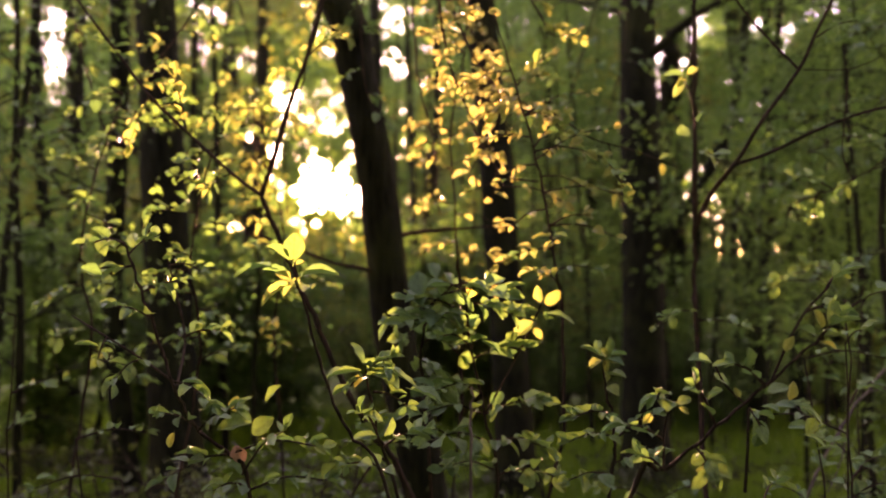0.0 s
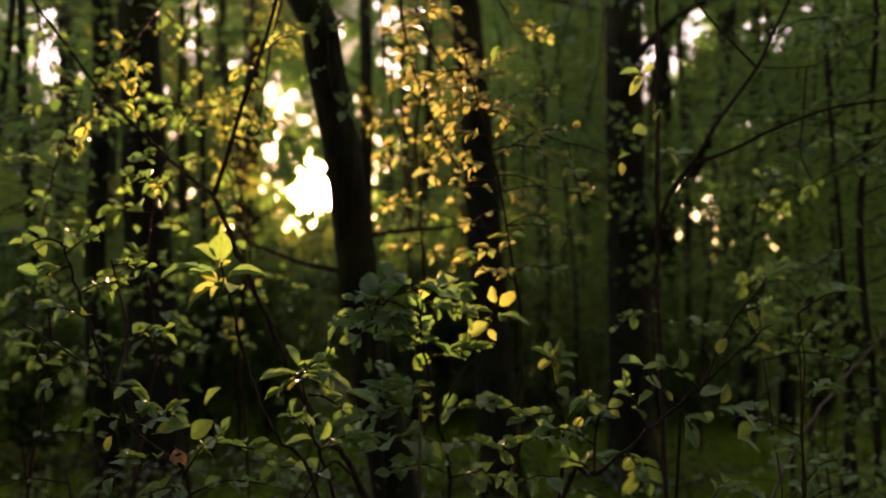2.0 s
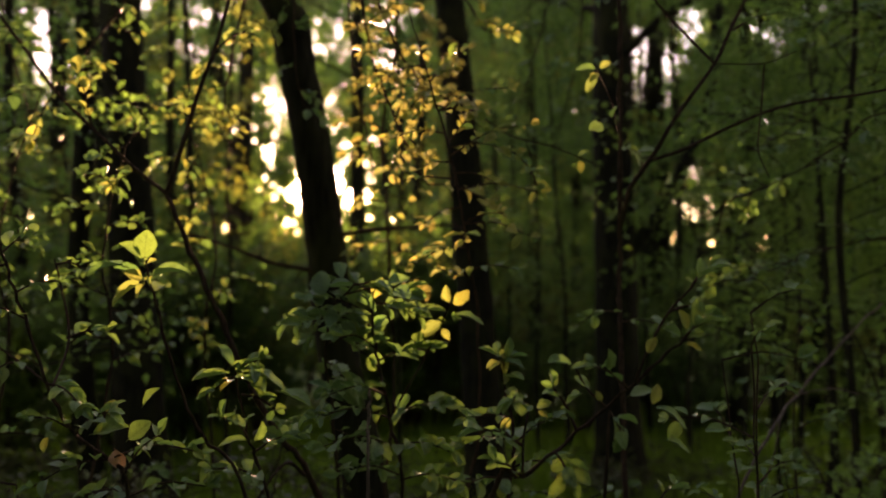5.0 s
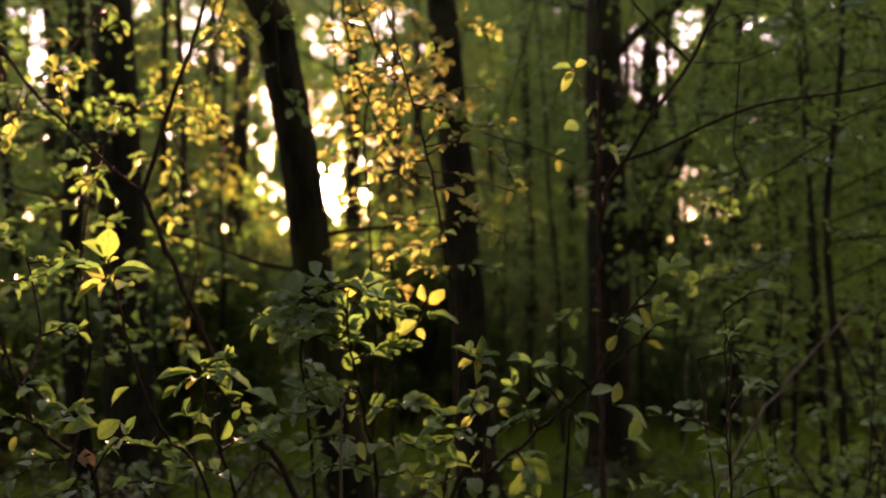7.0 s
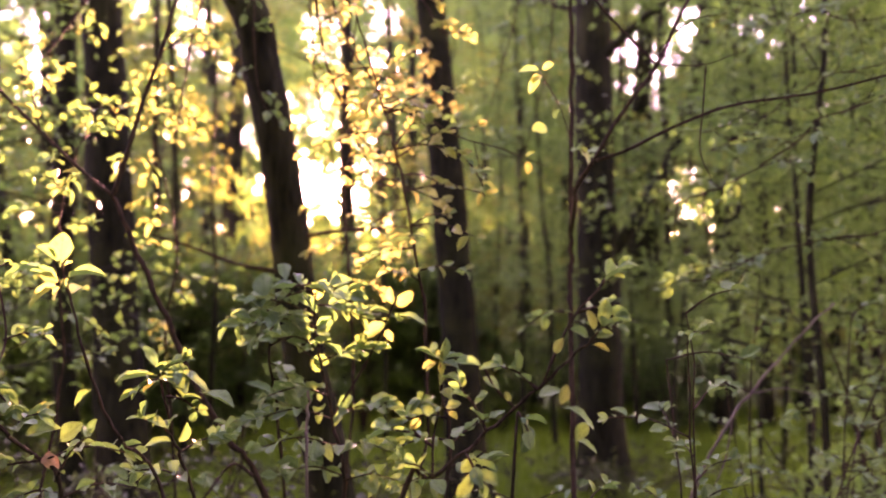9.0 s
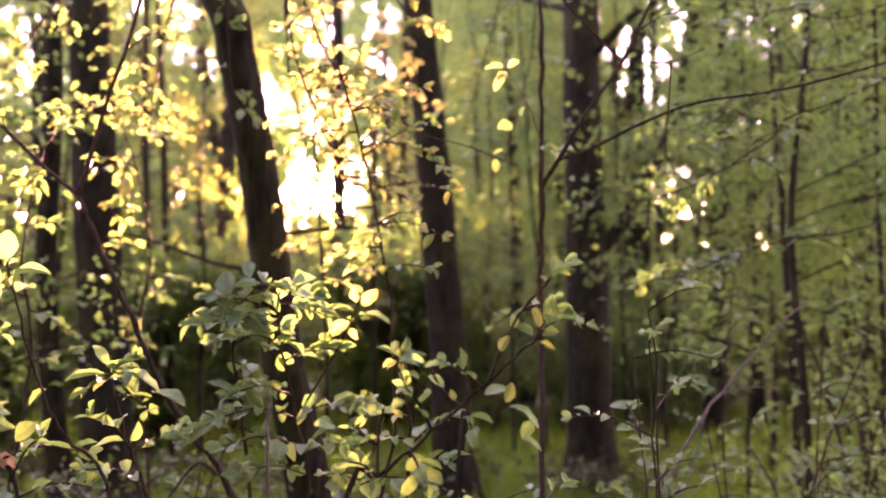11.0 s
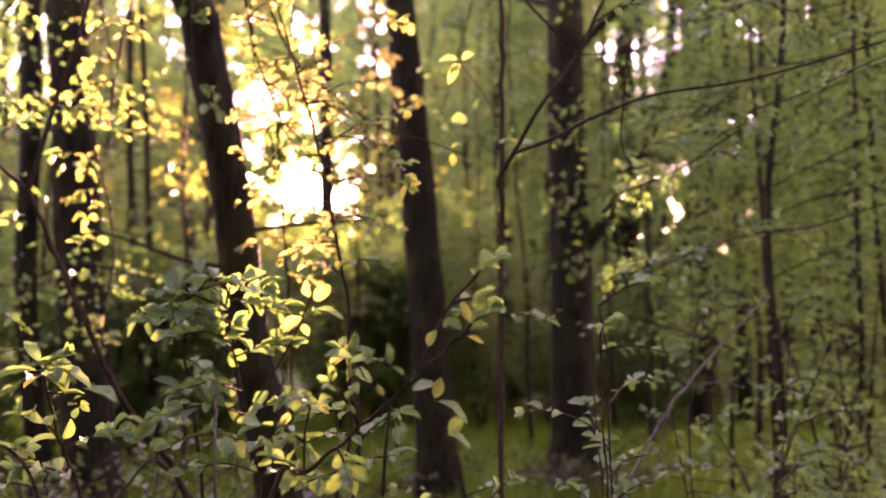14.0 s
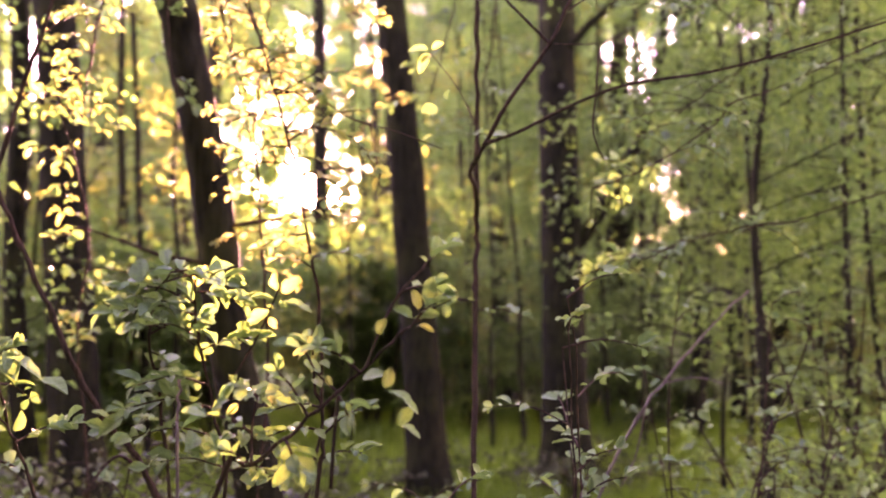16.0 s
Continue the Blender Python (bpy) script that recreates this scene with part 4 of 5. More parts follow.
# shrub with broad level leaves
s = Shrub("broadleaf_shrub", (0.02, 1.95, -0.06), "green shrub with broad level leaves", "shrub", 4)
s.stem([(0.02, 1.95, -0.06), (0.0, 1.9, 0.8), (-0.090, 1.820, 1.304), (-0.126, 1.800, 1.421), (-0.142, 1.780, 1.537)], 0.0042, 0.002)
s.leaf((-0.144, 1.780, 1.547), (-0.171, 1.760, 1.591), GREEN[2:3], (0.6, -0.6, 0.6), 0.9)
for a, b, n in (((-0.142, 1.780, 1.528), (-0.170, 1.740, 1.510), 4), ((-0.140, 1.780, 1.539), (-0.098, 1.760, 1.559), 4), ((-0.131, 1.780, 1.496), (-0.066, 1.750, 1.474), 4)):
    s.spray(a, b, n, LEN * 0.85)
s.leaf((-0.140, 1.780, 1.542), (-0.080, 1.760, 1.571), GREEN[:1], (0, -0.3, 0.9))
s.leaf((-0.144, 1.780, 1.535), (-0.222, 1.750, 1.531), GREEN[:1], (0, 0.0, 1))
s.leaf((-0.140, 1.780, 1.537), (-0.038, 1.750, 1.536), GREEN[3:4], (0, 0.05, 1))
s.leaf((-0.069, 1.770, 1.505), (0.005, 1.750, 1.483), GREEN[:1], (0, -0.1, 1))
s.leaf((-0.138, 1.780, 1.532), (-0.074, 1.720, 1.511), GREEN[:1], (0, -0.1, 1))
s.leaf((-0.142, 1.780, 1.528), (-0.163, 1.740, 1.510), YOUNG[:1], (0, -0.3, 1))
s.leaf((-0.113, 1.800, 1.406), (-0.090, 1.780, 1.450), GREEN[:1], (0.7, -0.8, 0.3), 0.8)
s.leaf((-0.119, 1.800, 1.411), (-0.177, 1.780, 1.418), GREEN[3:4], (0, -0.4, 1))
s.spray((-0.126, 1.800, 1.421), (-0.147, 1.700, 1.466), 5, LEN)
s.tuft((-0.127, 1.780, 1.542), 6, LEN * 0.75)
s.spray((-0.113, 1.800, 1.390), (-0.036, 1.850, 1.413), 6, LEN)
s.spray((-0.100, 1.820, 1.335), (-0.176, 1.750, 1.369), 6, LEN)

# tall leafy shrub in the middle
s = Shrub("leafy_shrub", (0.05, 2.45, -0.06), "leafy green shrub with sunlit yellow upper leaves", "shrub", 5)
s.stem([(0.05, 2.45, -0.06), (0.03, 2.42, 0.9), (0.135, 2.360, 1.181), (0.103, 2.360, 1.373), (0.075, 2.360, 1.510), (0.061, 2.360, 1.619), (0.065, 2.360, 1.702)], 0.0055, 0.0025)
s.stem([(0.02, 2.3, -0.06), (0.060, 2.200, 1.213), (0.064, 2.200, 1.371), (0.069, 2.200, 1.459)], 0.004, 0.003, GREY_TWIG)
s.leaf((0.086, 2.300, 1.561), (0.142, 2.250, 1.534), GREEN[:1], (0, 0.3, 1.0), 0.75)
s.leaf((0.061, 2.360, 1.654), (0.086, 2.360, 1.715), YOUNG[:1], (0, -1, 0.3))
s.leaf((0.059, 2.360, 1.640), (0.006, 2.360, 1.674), GREEN[:1], (0, -0.7, 0.7))
for a, b, n, k in (((0.061, 2.360, 1.619), (-0.086, 2.300, 1.661), 9, GREEN), ((0.066, 2.360, 1.592), (-0.093, 2.250, 1.603), 9, GREEN), ((0.073, 2.360, 1.537), (-0.011, 2.200, 1.574), 7, GREEN), ((0.066, 2.360, 1.647), (0.169, 2.360, 1.619), 8, GREEN), ((0.075, 2.360, 1.510), (0.197, 2.400, 1.534), 7, GREEN), ((0.093, 2.360, 1.428), (-0.023, 2.200, 1.447), 8, GREEN), ((0.103, 2.360, 1.373), (-0.048, 2.200, 1.396), 9, GREEN), ((0.103, 2.360, 1.373), (0.235, 2.300, 1.409), 8, GREEN), ((0.114, 2.360, 1.306), (-0.035, 2.200, 1.333), 8, GREEN), ((0.114, 2.360, 1.306), (0.248, 2.300, 1.303), 8, GREEN), ((0.125, 2.360, 1.238), (0.003, 2.200, 1.270), 8, GREEN), ((0.128, 2.360, 1.224), (0.262, 2.300, 1.237), 8, GREEN), ((0.061, 2.360, 1.674), (-0.041, 2.400, 1.702), 6, GREEN)):
    s.spray(a, b, n, LEN * 1.35, k)
s.stem([(0.103, 2.360, 1.373), (0.183, 2.400, 1.507), (0.236, 2.400, 1.618), (0.253, 2.400, 1.660)], 0.003, 0.002, name="branch")
s.leaf((0.250, 2.400, 1.643), (0.236, 2.400, 1.696), YOUNG[2:3], (-0.6, -1, 0.2), 0.9)
s.leaf((0.253, 2.400, 1.639), (0.300, 2.400, 1.682), YOUNG[2:3], (0.5, -1, 0.3), 0.95)
s.leaf((0.227, 2.400, 1.587), (0.249, 2.380, 1.557), YOUNG[:1], (0, -1, 0.2))
s.leaf((0.246, 2.400, 1.625), (0.183, 2.380, 1.639), GREEN[:1], (0, -0.2, 1))
s.tuft((0.253, 2.400, 1.618), 4, LEN * 0.7)
s.leaf((0.250, 2.400, 1.618), (0.338, 2.380, 1.619), GREEN[3:4], (0, -0.3, 1))
s.leaf((0.239, 2.400, 1.604), (0.169, 2.380, 1.563), YOUNG[:1])

# rosette shrub
s = Shrub("rosette_shrub", (0.35, 2.2, -0.06), "small shrub with rosettes of young leaves", "shrub", 6)
s.stem([(0.35, 2.2, -0.06), (0.33, 2.2, 0.8), (0.373, 2.150, 1.218), (0.385, 2.150, 1.354), (0.367, 2.150, 1.465), (0.362, 2.150, 1.527)], 0.006, 0.002)
s.leaf((0.362, 2.150, 1.527), (0.382, 2.150, 1.584), GREEN[:1], (0.5, -0.6, 0.6), 0.85)
s.tuft((0.362, 2.150, 1.530), 8, LEN * 0.75, GREEN + YOUNG)
s.leaf((0.360, 2.150, 1.532), (0.307, 2.150, 1.562), GREEN[:1], (0, -0.15, 1.0), 0.9)
s.leaf((0.360, 2.150, 1.525), (0.322, 2.120, 1.515), YOUNG[:1], (0, -0.5, 0.8))
s.leaf((0.362, 2.150, 1.502), (0.367, 2.120, 1.478), YOUNG[:1], (0.6, -0.8, 0.4), 0.9)
s.leaf((0.365, 2.150, 1.527), (0.408, 2.120, 1.517), GREEN[:1], (0, -0.3, 1.0))
s.leaf((0.365, 2.150, 1.530), (0.423, 2.180, 1.548), GREEN[1:2], (0, -0.1, 1.0))
s.leaf((0.367, 2.150, 1.490), (0.404, 2.100, 1.502), GREEN[1:2], (0, -0.3, 1))
s.leaf((0.367, 2.150, 1.465), (0.389, 2.100, 1.454), YOUNG[:1])
for a, b, n in (((0.379, 2.150, 1.403), (0.289, 2.100, 1.404), 6), ((0.385, 2.150, 1.354), (0.277, 2.100, 1.350), 7), ((0.383, 2.150, 1.342), (0.479, 2.150, 1.403), 6), ((0.377, 2.150, 1.292), (0.471, 2.100, 1.314), 7), ((0.375, 2.150, 1.268), (0.277, 2.100, 1.266), 7)):
    s.spray(a, b, n, LEN)

# long slanting branch with a leaf standing up at its end
s = Shrub("slanting_shrub", (0.05, 1.55, -0.06), "shrub with long slanting stem and pale leaves", "shrub", 7)
s.stem([(0.05, 1.55, -0.06), (0.12, 1.53, 0.8), (0.301, 1.530, 1.360), (0.353, 1.530, 1.399), (0.437, 1.530, 1.468), (0.514, 1.520, 1.535), (0.581, 1.510, 1.597), (0.608, 1.510, 1.614)], 0.0045, 0.0018)
s.stem([(0.523, 1.520, 1.542), (0.547, 1.510, 1.604), (0.575, 1.510, 1.653), (0.608, 1.510, 1.688)], 0.0025, 0.0018, name="branch")
s.leaf((0.601, 1.510, 1.623), (0.592, 1.510, 1.662), YOUNG[1:2], (0.3, -1, 0.1))
s.leaf((0.595, 1.510, 1.614), (0.562, 1.500, 1.632), GREEN[:1])
s.leaf((0.540, 1.510, 1.588), (0.553, 1.500, 1.617), YOUNG[:1], (-0.5, -1, 0.1))
s.leaf((0.597, 1.510, 1.604), (0.626, 1.500, 1.598), YOUNG[3:4])
s.leaf((0.601, 1.510, 1.614), (0.635, 1.520, 1.623), GREEN[:1])
s.leaf((0.512, 1.520, 1.523), (0.556, 1.520, 1.536), GREEN[2:3], (0.3, -0.35, 0.9), 1.1)
s.leaf((0.549, 1.520, 1.508), (0.561, 1.520, 1.546), YOUNG[:1], (0.2, -1, 0.2))
s.leaf((0.550, 1.520, 1.509), (0.608, 1.500, 1.490), GREEN[3:4], (0, -0.2, 1))
s.leaf((0.592, 1.520, 1.488), (0.570, 1.500, 1.457), GREEN[:1], (0, -1, 0.3))
s.leaf((0.566, 1.520, 1.458), (0.607, 1.500, 1.452), GREEN[3:4], (0, -0.2, 1))
s.leaf((0.434, 1.520, 1.570), (0.384, 1.500, 1.582), GREEN[:1], (0, -0.5, 0.9))
s.leaf((0.427, 1.520, 1.555), (0.460, 1.520, 1.535), GREEN[2:3], (0.3, -0.5, 0.8), 1.1)
s.leaf((0.473, 1.520, 1.513), (0.464, 1.520, 1.534), YOUNG[:1], (0, -1, 0.2))
s.leaf((0.371, 1.530, 1.506), (0.399, 1.520, 1.515), YOUNG[2:3], (0, -0.9, 0.5))
s.leaf((0.376, 1.530, 1.501), (0.393, 1.520, 1.490), YOUNG[:1])
s.leaf((0.336, 1.530, 1.491), (0.317, 1.520, 1.473), YOUNG[:1], (0, -1, 0.2))
s.leaf((0.393, 1.530, 1.408), (0.422, 1.520, 1.427), GREEN[2:3], (0, -0.9, 0.5))
s.leaf((0.401, 1.530, 1.399), (0.430, 1.520, 1.399), YOUNG[:1])
s.stem([(0.479, 1.520, 1.508), (0.451, 1.520, 1.535), (0.434, 1.520, 1.566)], 0.002, 0.0015, name="twig", sides=4)
s.stem([(0.353, 1.530, 1.399), (0.354, 1.530, 1.456), (0.362, 1.530, 1.499)], 0.0025, 0.0015, name="twig", sides=4)
s.stem([(0.353, 1.530, 1.447), (0.323, 1.530, 1.473), (0.336, 1.530, 1.492)], 0.002, 0.0015, name="twig", sides=4)
s.stem([(0.473, 1.500, 1.371), (0.478, 1.500, 1.444), (0.483, 1.510, 1.502)], 0.003, 0.002, name="branch")
for a, b, n in (((0.514, 1.520, 1.535), (0.458, 1.500, 1.572), 4), ((0.608, 1.510, 1.688), (0.641, 1.530, 1.719), 5), ((0.437, 1.530, 1.468), (0.397, 1.500, 1.538), 4), ((0.353, 1.530, 1.399), (0.311, 1.500, 1.427), 4), ((0.402, 1.530, 1.438), (0.422, 1.500, 1.401), 4), ((0.575, 1.510, 1.653), (0.632, 1.530, 1.657), 3), ((0.595, 1.510, 1.610), (0.626, 1.500, 1.637), 4), ((0.362, 1.530, 1.499), (0.337, 1.500, 1.525), 4), ((0.353, 1.530, 1.447), (0.287, 1.520, 1.475), 5), ((0.483, 1.510, 1.502), (0.500, 1.500, 1.469), 4)):
    s.spray(a, b, n, LEN * 0.85)

# sunlit yellow sapling
s = Shrub("yellow_sapling", (0.25, 2.62, -0.06), "thin sapling with yellow leaves glowing in the sun", "sapling", 8)
s.stem([(0.25, 2.62, -0.06), (0.26, 2.62, 0.9), (0.328, 2.600, 1.310), (0.320, 2.580, 1.612), (0.286, 2.560, 1.852), (0.244, 2.550, 2.061), (0.184, 2.550, 2.272), (0.139, 2.550, 2.423)], 0.0055, 0.002)
for a, b, n, k in (((0.286, 2.560, 1.852), (0.388, 2.500, 1.877), 6, GOLD_LIT), ((0.274, 2.560, 1.897), (0.184, 2.500, 1.848), 6, GOLD_LIT), ((0.259, 2.560, 1.987), (0.374, 2.500, 1.951), 7, GOLD_LIT), ((0.251, 2.550, 2.016), (0.154, 2.500, 1.980), 7, GOLD_LIT), ((0.244, 2.550, 2.061), (0.337, 2.600, 2.160), 8, GOLD_LIT), ((0.236, 2.550, 2.091), (0.096, 2.500, 2.068), 9, GOLD_LIT), ((0.214, 2.550, 2.166), (0.337, 2.600, 2.114), 8, GOLD_LIT), ((0.202, 2.550, 2.211), (0.139, 2.600, 2.160), 8, GOLD_LIT), ((0.193, 2.550, 2.241), (0.257, 2.500, 2.246), 8, GOLD_LIT), ((0.244, 2.550, 2.053), (0.418, 2.500, 2.032), 9, GOLD_LIT), ((0.289, 2.560, 1.822), (0.283, 2.450, 1.802), 4, GOLD_LIT)):
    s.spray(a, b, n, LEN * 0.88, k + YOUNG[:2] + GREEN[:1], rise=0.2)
for a, b, n, k in (((0.292, 2.560, 1.792), (0.154, 2.600, 1.747), 8, GOLD_LIT), ((0.184, 2.550, 2.272), (0.062, 2.600, 2.237), 7, GOLD_LIT), ((0.286, 2.560, 1.852), (0.454, 2.500, 1.819), 8, GOLD_LIT), ((0.267, 2.560, 1.942), (0.483, 2.550, 1.934), 9, GOLD_LIT), ((0.251, 2.550, 2.031), (0.467, 2.600, 2.122), 9, GOLD_LIT), ((0.221, 2.550, 2.151), (0.406, 2.600, 2.222), 9, GOLD_LIT), ((0.196, 2.550, 2.226), (0.307, 2.600, 2.330), 8, GOLD_LIT), ((0.259, 2.560, 1.972), (0.063, 2.600, 1.945), 9, GOLD_LIT), ((0.418, 2.500, 2.032), (0.476, 2.500, 1.951), 5, GREEN), ((0.313, 2.580, 1.702), (0.228, 2.500, 1.731), 5, GOLD_LIT), ((0.305, 2.580, 1.732), (0.428, 2.600, 1.733), 5, GREEN)):
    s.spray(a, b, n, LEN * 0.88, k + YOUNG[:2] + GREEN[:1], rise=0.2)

# a bare twig reaching out of the sapling, with leaves hanging from it
s.stem([(0.221, 2.550, 2.151), (0.301, 2.600, 2.165), (0.407, 2.600, 2.096), (0.528, 2.600, 2.061), (0.649, 2.600, 2.013)], 0.003, 0.0015, name="branch")
s.stem([(0.455, 2.600, 2.083), (0.470, 2.600, 2.010), (0.483, 2.600, 1.930)], 0.002, 0.0012, name="twig", sides=4)
for base, tip, kind in (((0.470, 2.600, 2.015), (0.437, 2.590, 1.985), YOUNG[:1]), ((0.473, 2.600, 2.000), (0.515, 2.600, 2.012), GREEN[3:4]), ((0.476, 2.600, 1.975), (0.512, 2.610, 1.950), GREEN[:1]), ((0.481, 2.600, 1.945), (0.462, 2.590, 1.905), YOUNG[1:2]), ((0.590, 2.600, 2.035), (0.627, 2.590, 2.052), GREEN[:1]), ((0.600, 2.600, 2.030), (0.602, 2.590, 1.987), YOUNG[:1])):
    s.leaf(base, tip, kind, (0, -0.5, 0.8))

# a second yellow sapling, nearer the leaning trunk
s = Shrub("yellow_sapling", (0.02, 3.3, -0.06), "thin sapling with golden leaves before the low sun", "sapling", 18)
s.stem([(0.02, 3.3, -0.06), (0.03, 3.3, 0.9), (0.067, 3.300, 1.318), (0.054, 3.280, 1.703), (0.041, 3.280, 1.972), (0.028, 3.270, 2.223), (0.066, 3.250, 2.432), (0.085, 3.250, 2.625)], 0.006, 0.0025)
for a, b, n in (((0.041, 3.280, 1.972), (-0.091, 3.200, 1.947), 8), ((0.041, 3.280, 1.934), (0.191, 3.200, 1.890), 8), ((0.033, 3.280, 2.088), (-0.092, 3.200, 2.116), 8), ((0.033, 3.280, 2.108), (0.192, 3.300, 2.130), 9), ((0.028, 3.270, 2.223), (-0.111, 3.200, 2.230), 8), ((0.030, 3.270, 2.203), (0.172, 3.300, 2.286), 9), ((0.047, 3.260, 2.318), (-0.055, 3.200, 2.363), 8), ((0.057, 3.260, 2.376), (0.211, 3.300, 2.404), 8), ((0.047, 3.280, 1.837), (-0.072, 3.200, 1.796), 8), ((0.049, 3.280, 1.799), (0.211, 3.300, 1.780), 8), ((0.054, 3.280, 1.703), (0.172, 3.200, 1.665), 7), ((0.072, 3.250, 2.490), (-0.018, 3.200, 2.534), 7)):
    s.spray(a, b, n, LEN * 0.95, GOLD_LIT + YOUNG[:1], rise=0.2)

# branched sapling with long bare limbs
s = Shrub("branched_sapling", (0.72, 2.55, -0.06), "grey-brown sapling with long bare forking branches", "sapling", 9)
s.stem([(0.72, 2.55, -0.06), (0.72, 2.6, 0.9), (0.735, 2.75, 1.5), (0.740, 2.800, 1.700), (0.744, 2.800, 1.850), (0.747, 2.800, 2.140), (0.746, 2.800, 2.500), (0.742, 2.800, 2.850)], 0.0085, 0.0055)
s.stem([(0.743, 2.800, 1.850), (0.742, 2.740, 1.890), (0.730, 2.620, 1.925), (0.716, 2.500, 1.945), (0.757, 2.420, 2.017), (0.809, 2.400, 2.108), (0.906, 2.400, 2.241), (0.952, 2.400, 2.338), (1.018, 2.400, 2.467)], 0.0075, 0.004, name="branch")
s.stem([(0.906, 2.400, 2.241), (0.846, 2.400, 2.302), (0.764, 2.380, 2.382), (0.711, 2.360, 2.453)], 0.004, 0.0025, name="branch")
s.stem([(0.743, 2.420, 2.000), (0.829, 2.400, 2.028), (0.950, 2.380, 2.086), (1.082, 2.360, 2.132), (1.281, 2.340, 2.159), (1.490, 2.320, 2.210), (1.696, 2.300, 2.271)], 0.005, 0.0025, name="branch")
s.stem([(0.916, 2.400, 2.241), (1.022, 2.380, 2.237), (1.098, 2.360, 2.264)], 0.002, 0.0012, name="twig", sides=4)
s.stem([(1.022, 2.380, 2.234), (1.013, 2.380, 2.121), (1.005, 2.380, 2.023), (1.032, 2.380, 1.953)], 0.0025, 0.0015, name="twig", sides=4)
s.leaf((0.617, 2.400, 2.227), (0.558, 2.400, 2.238), GREEN[3:4], (0, -0.8, 0.6), 1.1)
s.leaf((0.617, 2.400, 2.227), (0.651, 2.400, 2.249), YOUNG[:1], (0, -1, 0.3))
s.leaf((0.614, 2.400, 2.221), (0.585, 2.400, 2.167), YOUNG[1:2], (0, -1, 0.2))
s.leaf((0.620, 2.400, 2.218), (0.590, 2.380, 2.191), YOUNG[:1])
s.leaf((0.638, 2.440, 2.096), (0.591, 2.400, 2.076), GREEN[2:3], (0, -1, 0.2), 1.0)
s.leaf((0.658, 2.440, 2.110), (0.661, 2.400, 2.139), GREEN[:1])
s.stem([(0.747, 2.800, 2.100), (0.690, 2.600, 2.170), (0.614, 2.400, 2.224)], 0.002, 0.0012, name="twig", sides=4)
for a, b, n in (((0.738, 2.780, 1.615), (0.590, 2.650, 1.576), 5), ((0.736, 2.770, 1.586), (0.866, 2.750, 1.571), 5), ((0.746, 2.800, 2.083), (0.780, 2.700, 2.054), 4), ((0.952, 2.400, 2.324), (1.059, 2.400, 2.367), 5)):
    s.spray(a, b, n, LEN)


def hanging_bough(seed, points, sprays, reach, per, size, kinds, label, radius=0.006):
    """A bough reaching into view, thickly set with leafy twigs; one that rises from the ground is a shrub."""
    rooted = points[0][2] < 0
    b = Shrub("arching_shrub" if rooted else "bough", points[0], label, "shrub" if rooted else "branch", seed, "arching shrubs" if rooted else "leafy boughs")
    line = b.stem(points, radius, 0.002, sides=6)
    rng = b.rng
    for k in range(sprays):
        p = line[int(((0.4 if rooted else 0.15) + (0.6 if rooted else 0.85) * k / max(sprays - 1, 1)) * (len(line) - 1))]
        a = rng.uniform(0, 2 * np.pi)
        q = p + np.array([np.cos(a), 0.5 * np.sin(a), rng.uniform(-0.6, 0.3)]) * reach * rng.uniform(0.5, 1.1)
        b.spray(p, q, per, size, kinds, rise=0.3)


hanging_bough(41, [(-0.298, 3.150, 3.126), (-0.371, 3.150, 2.822), (-0.437, 3.120, 2.513), (-0.468, 3.100, 2.305), (-0.478, 3.080, 2.182)], 11, 0.16, 5, LEN, YOUNG, "hanging bough with yellow-green leaves before the sun")
hanging_bough(42, [(-0.732, 3.300, 3.155), (-0.768, 3.300, 2.837), (-0.876, 3.280, 2.633), (-0.980, 3.250, 2.469), (-1.055, 3.200, 2.362)], 12, 0.18, 5, LEN, GREEN + YOUNG, "hanging bough with green and yellow leaves")
hanging_bough(43, [(0.113, 3.250, 3.134), (0.191, 3.250, 2.898), (0.286, 3.220, 2.694), (0.361, 3.200, 2.554), (0.389, 3.200, 2.531)], 7, 0.12, 5, LEN, YOUNG, "hanging bough ending in a tuft of yellow leaves")
hanging_bough(44, [(-1.437, 3.600, 3.332), (-1.452, 3.600, 2.984), (-1.360, 3.500, 2.612), (-1.252, 3.450, 2.312), (-1.189, 3.400, 2.142)], 12, 0.2, 5, LEN, GREEN, "hanging bough with dark green leaves")
hanging_bough(45, [(-0.172, 3.400, 3.241), (-0.212, 3.400, 2.954), (-0.291, 3.400, 2.729), (-0.287, 3.380, 2.461), (-0.254, 3.360, 2.317)], 8, 0.14, 4, LEN, GREEN, "hanging bough with green leaves before a trunk")
hanging_bough(46, [(0.010, 3.000, 3.058), (-0.007, 3.000, 2.769), (0.064, 3.000, 2.482), (0.171, 2.950, 2.311), (0.273, 2.900, 2.231)], 12, 0.16, 6, LEN, GOLD_LIT, "hanging bough with glowing yellow leaves")
hanging_bough(47, [(-0.977, 4.200, 3.456), (-0.948, 4.200, 3.101), (-0.871, 4.200, 2.798), (-0.831, 4.150, 2.488), (-0.828, 4.100, 2.186)], 14, 0.24, 6, LEN, GREEN + YOUNG, "hanging bough with small green leaves")
hanging_bough(48, [(3.3, 2.95, -0.06), (3.2, 2.95, 1.6), (2.4, 2.95, 2.42), (1.588, 2.900, 2.216), (1.473, 2.950, 2.137), (1.353, 3.000, 2.056), (1.211, 3.000, 1.985), (1.105, 3.000, 1.950)], 12, 0.2, 6, LEN, GREEN, "arching shrub stem with dark green leaves", 0.0035)
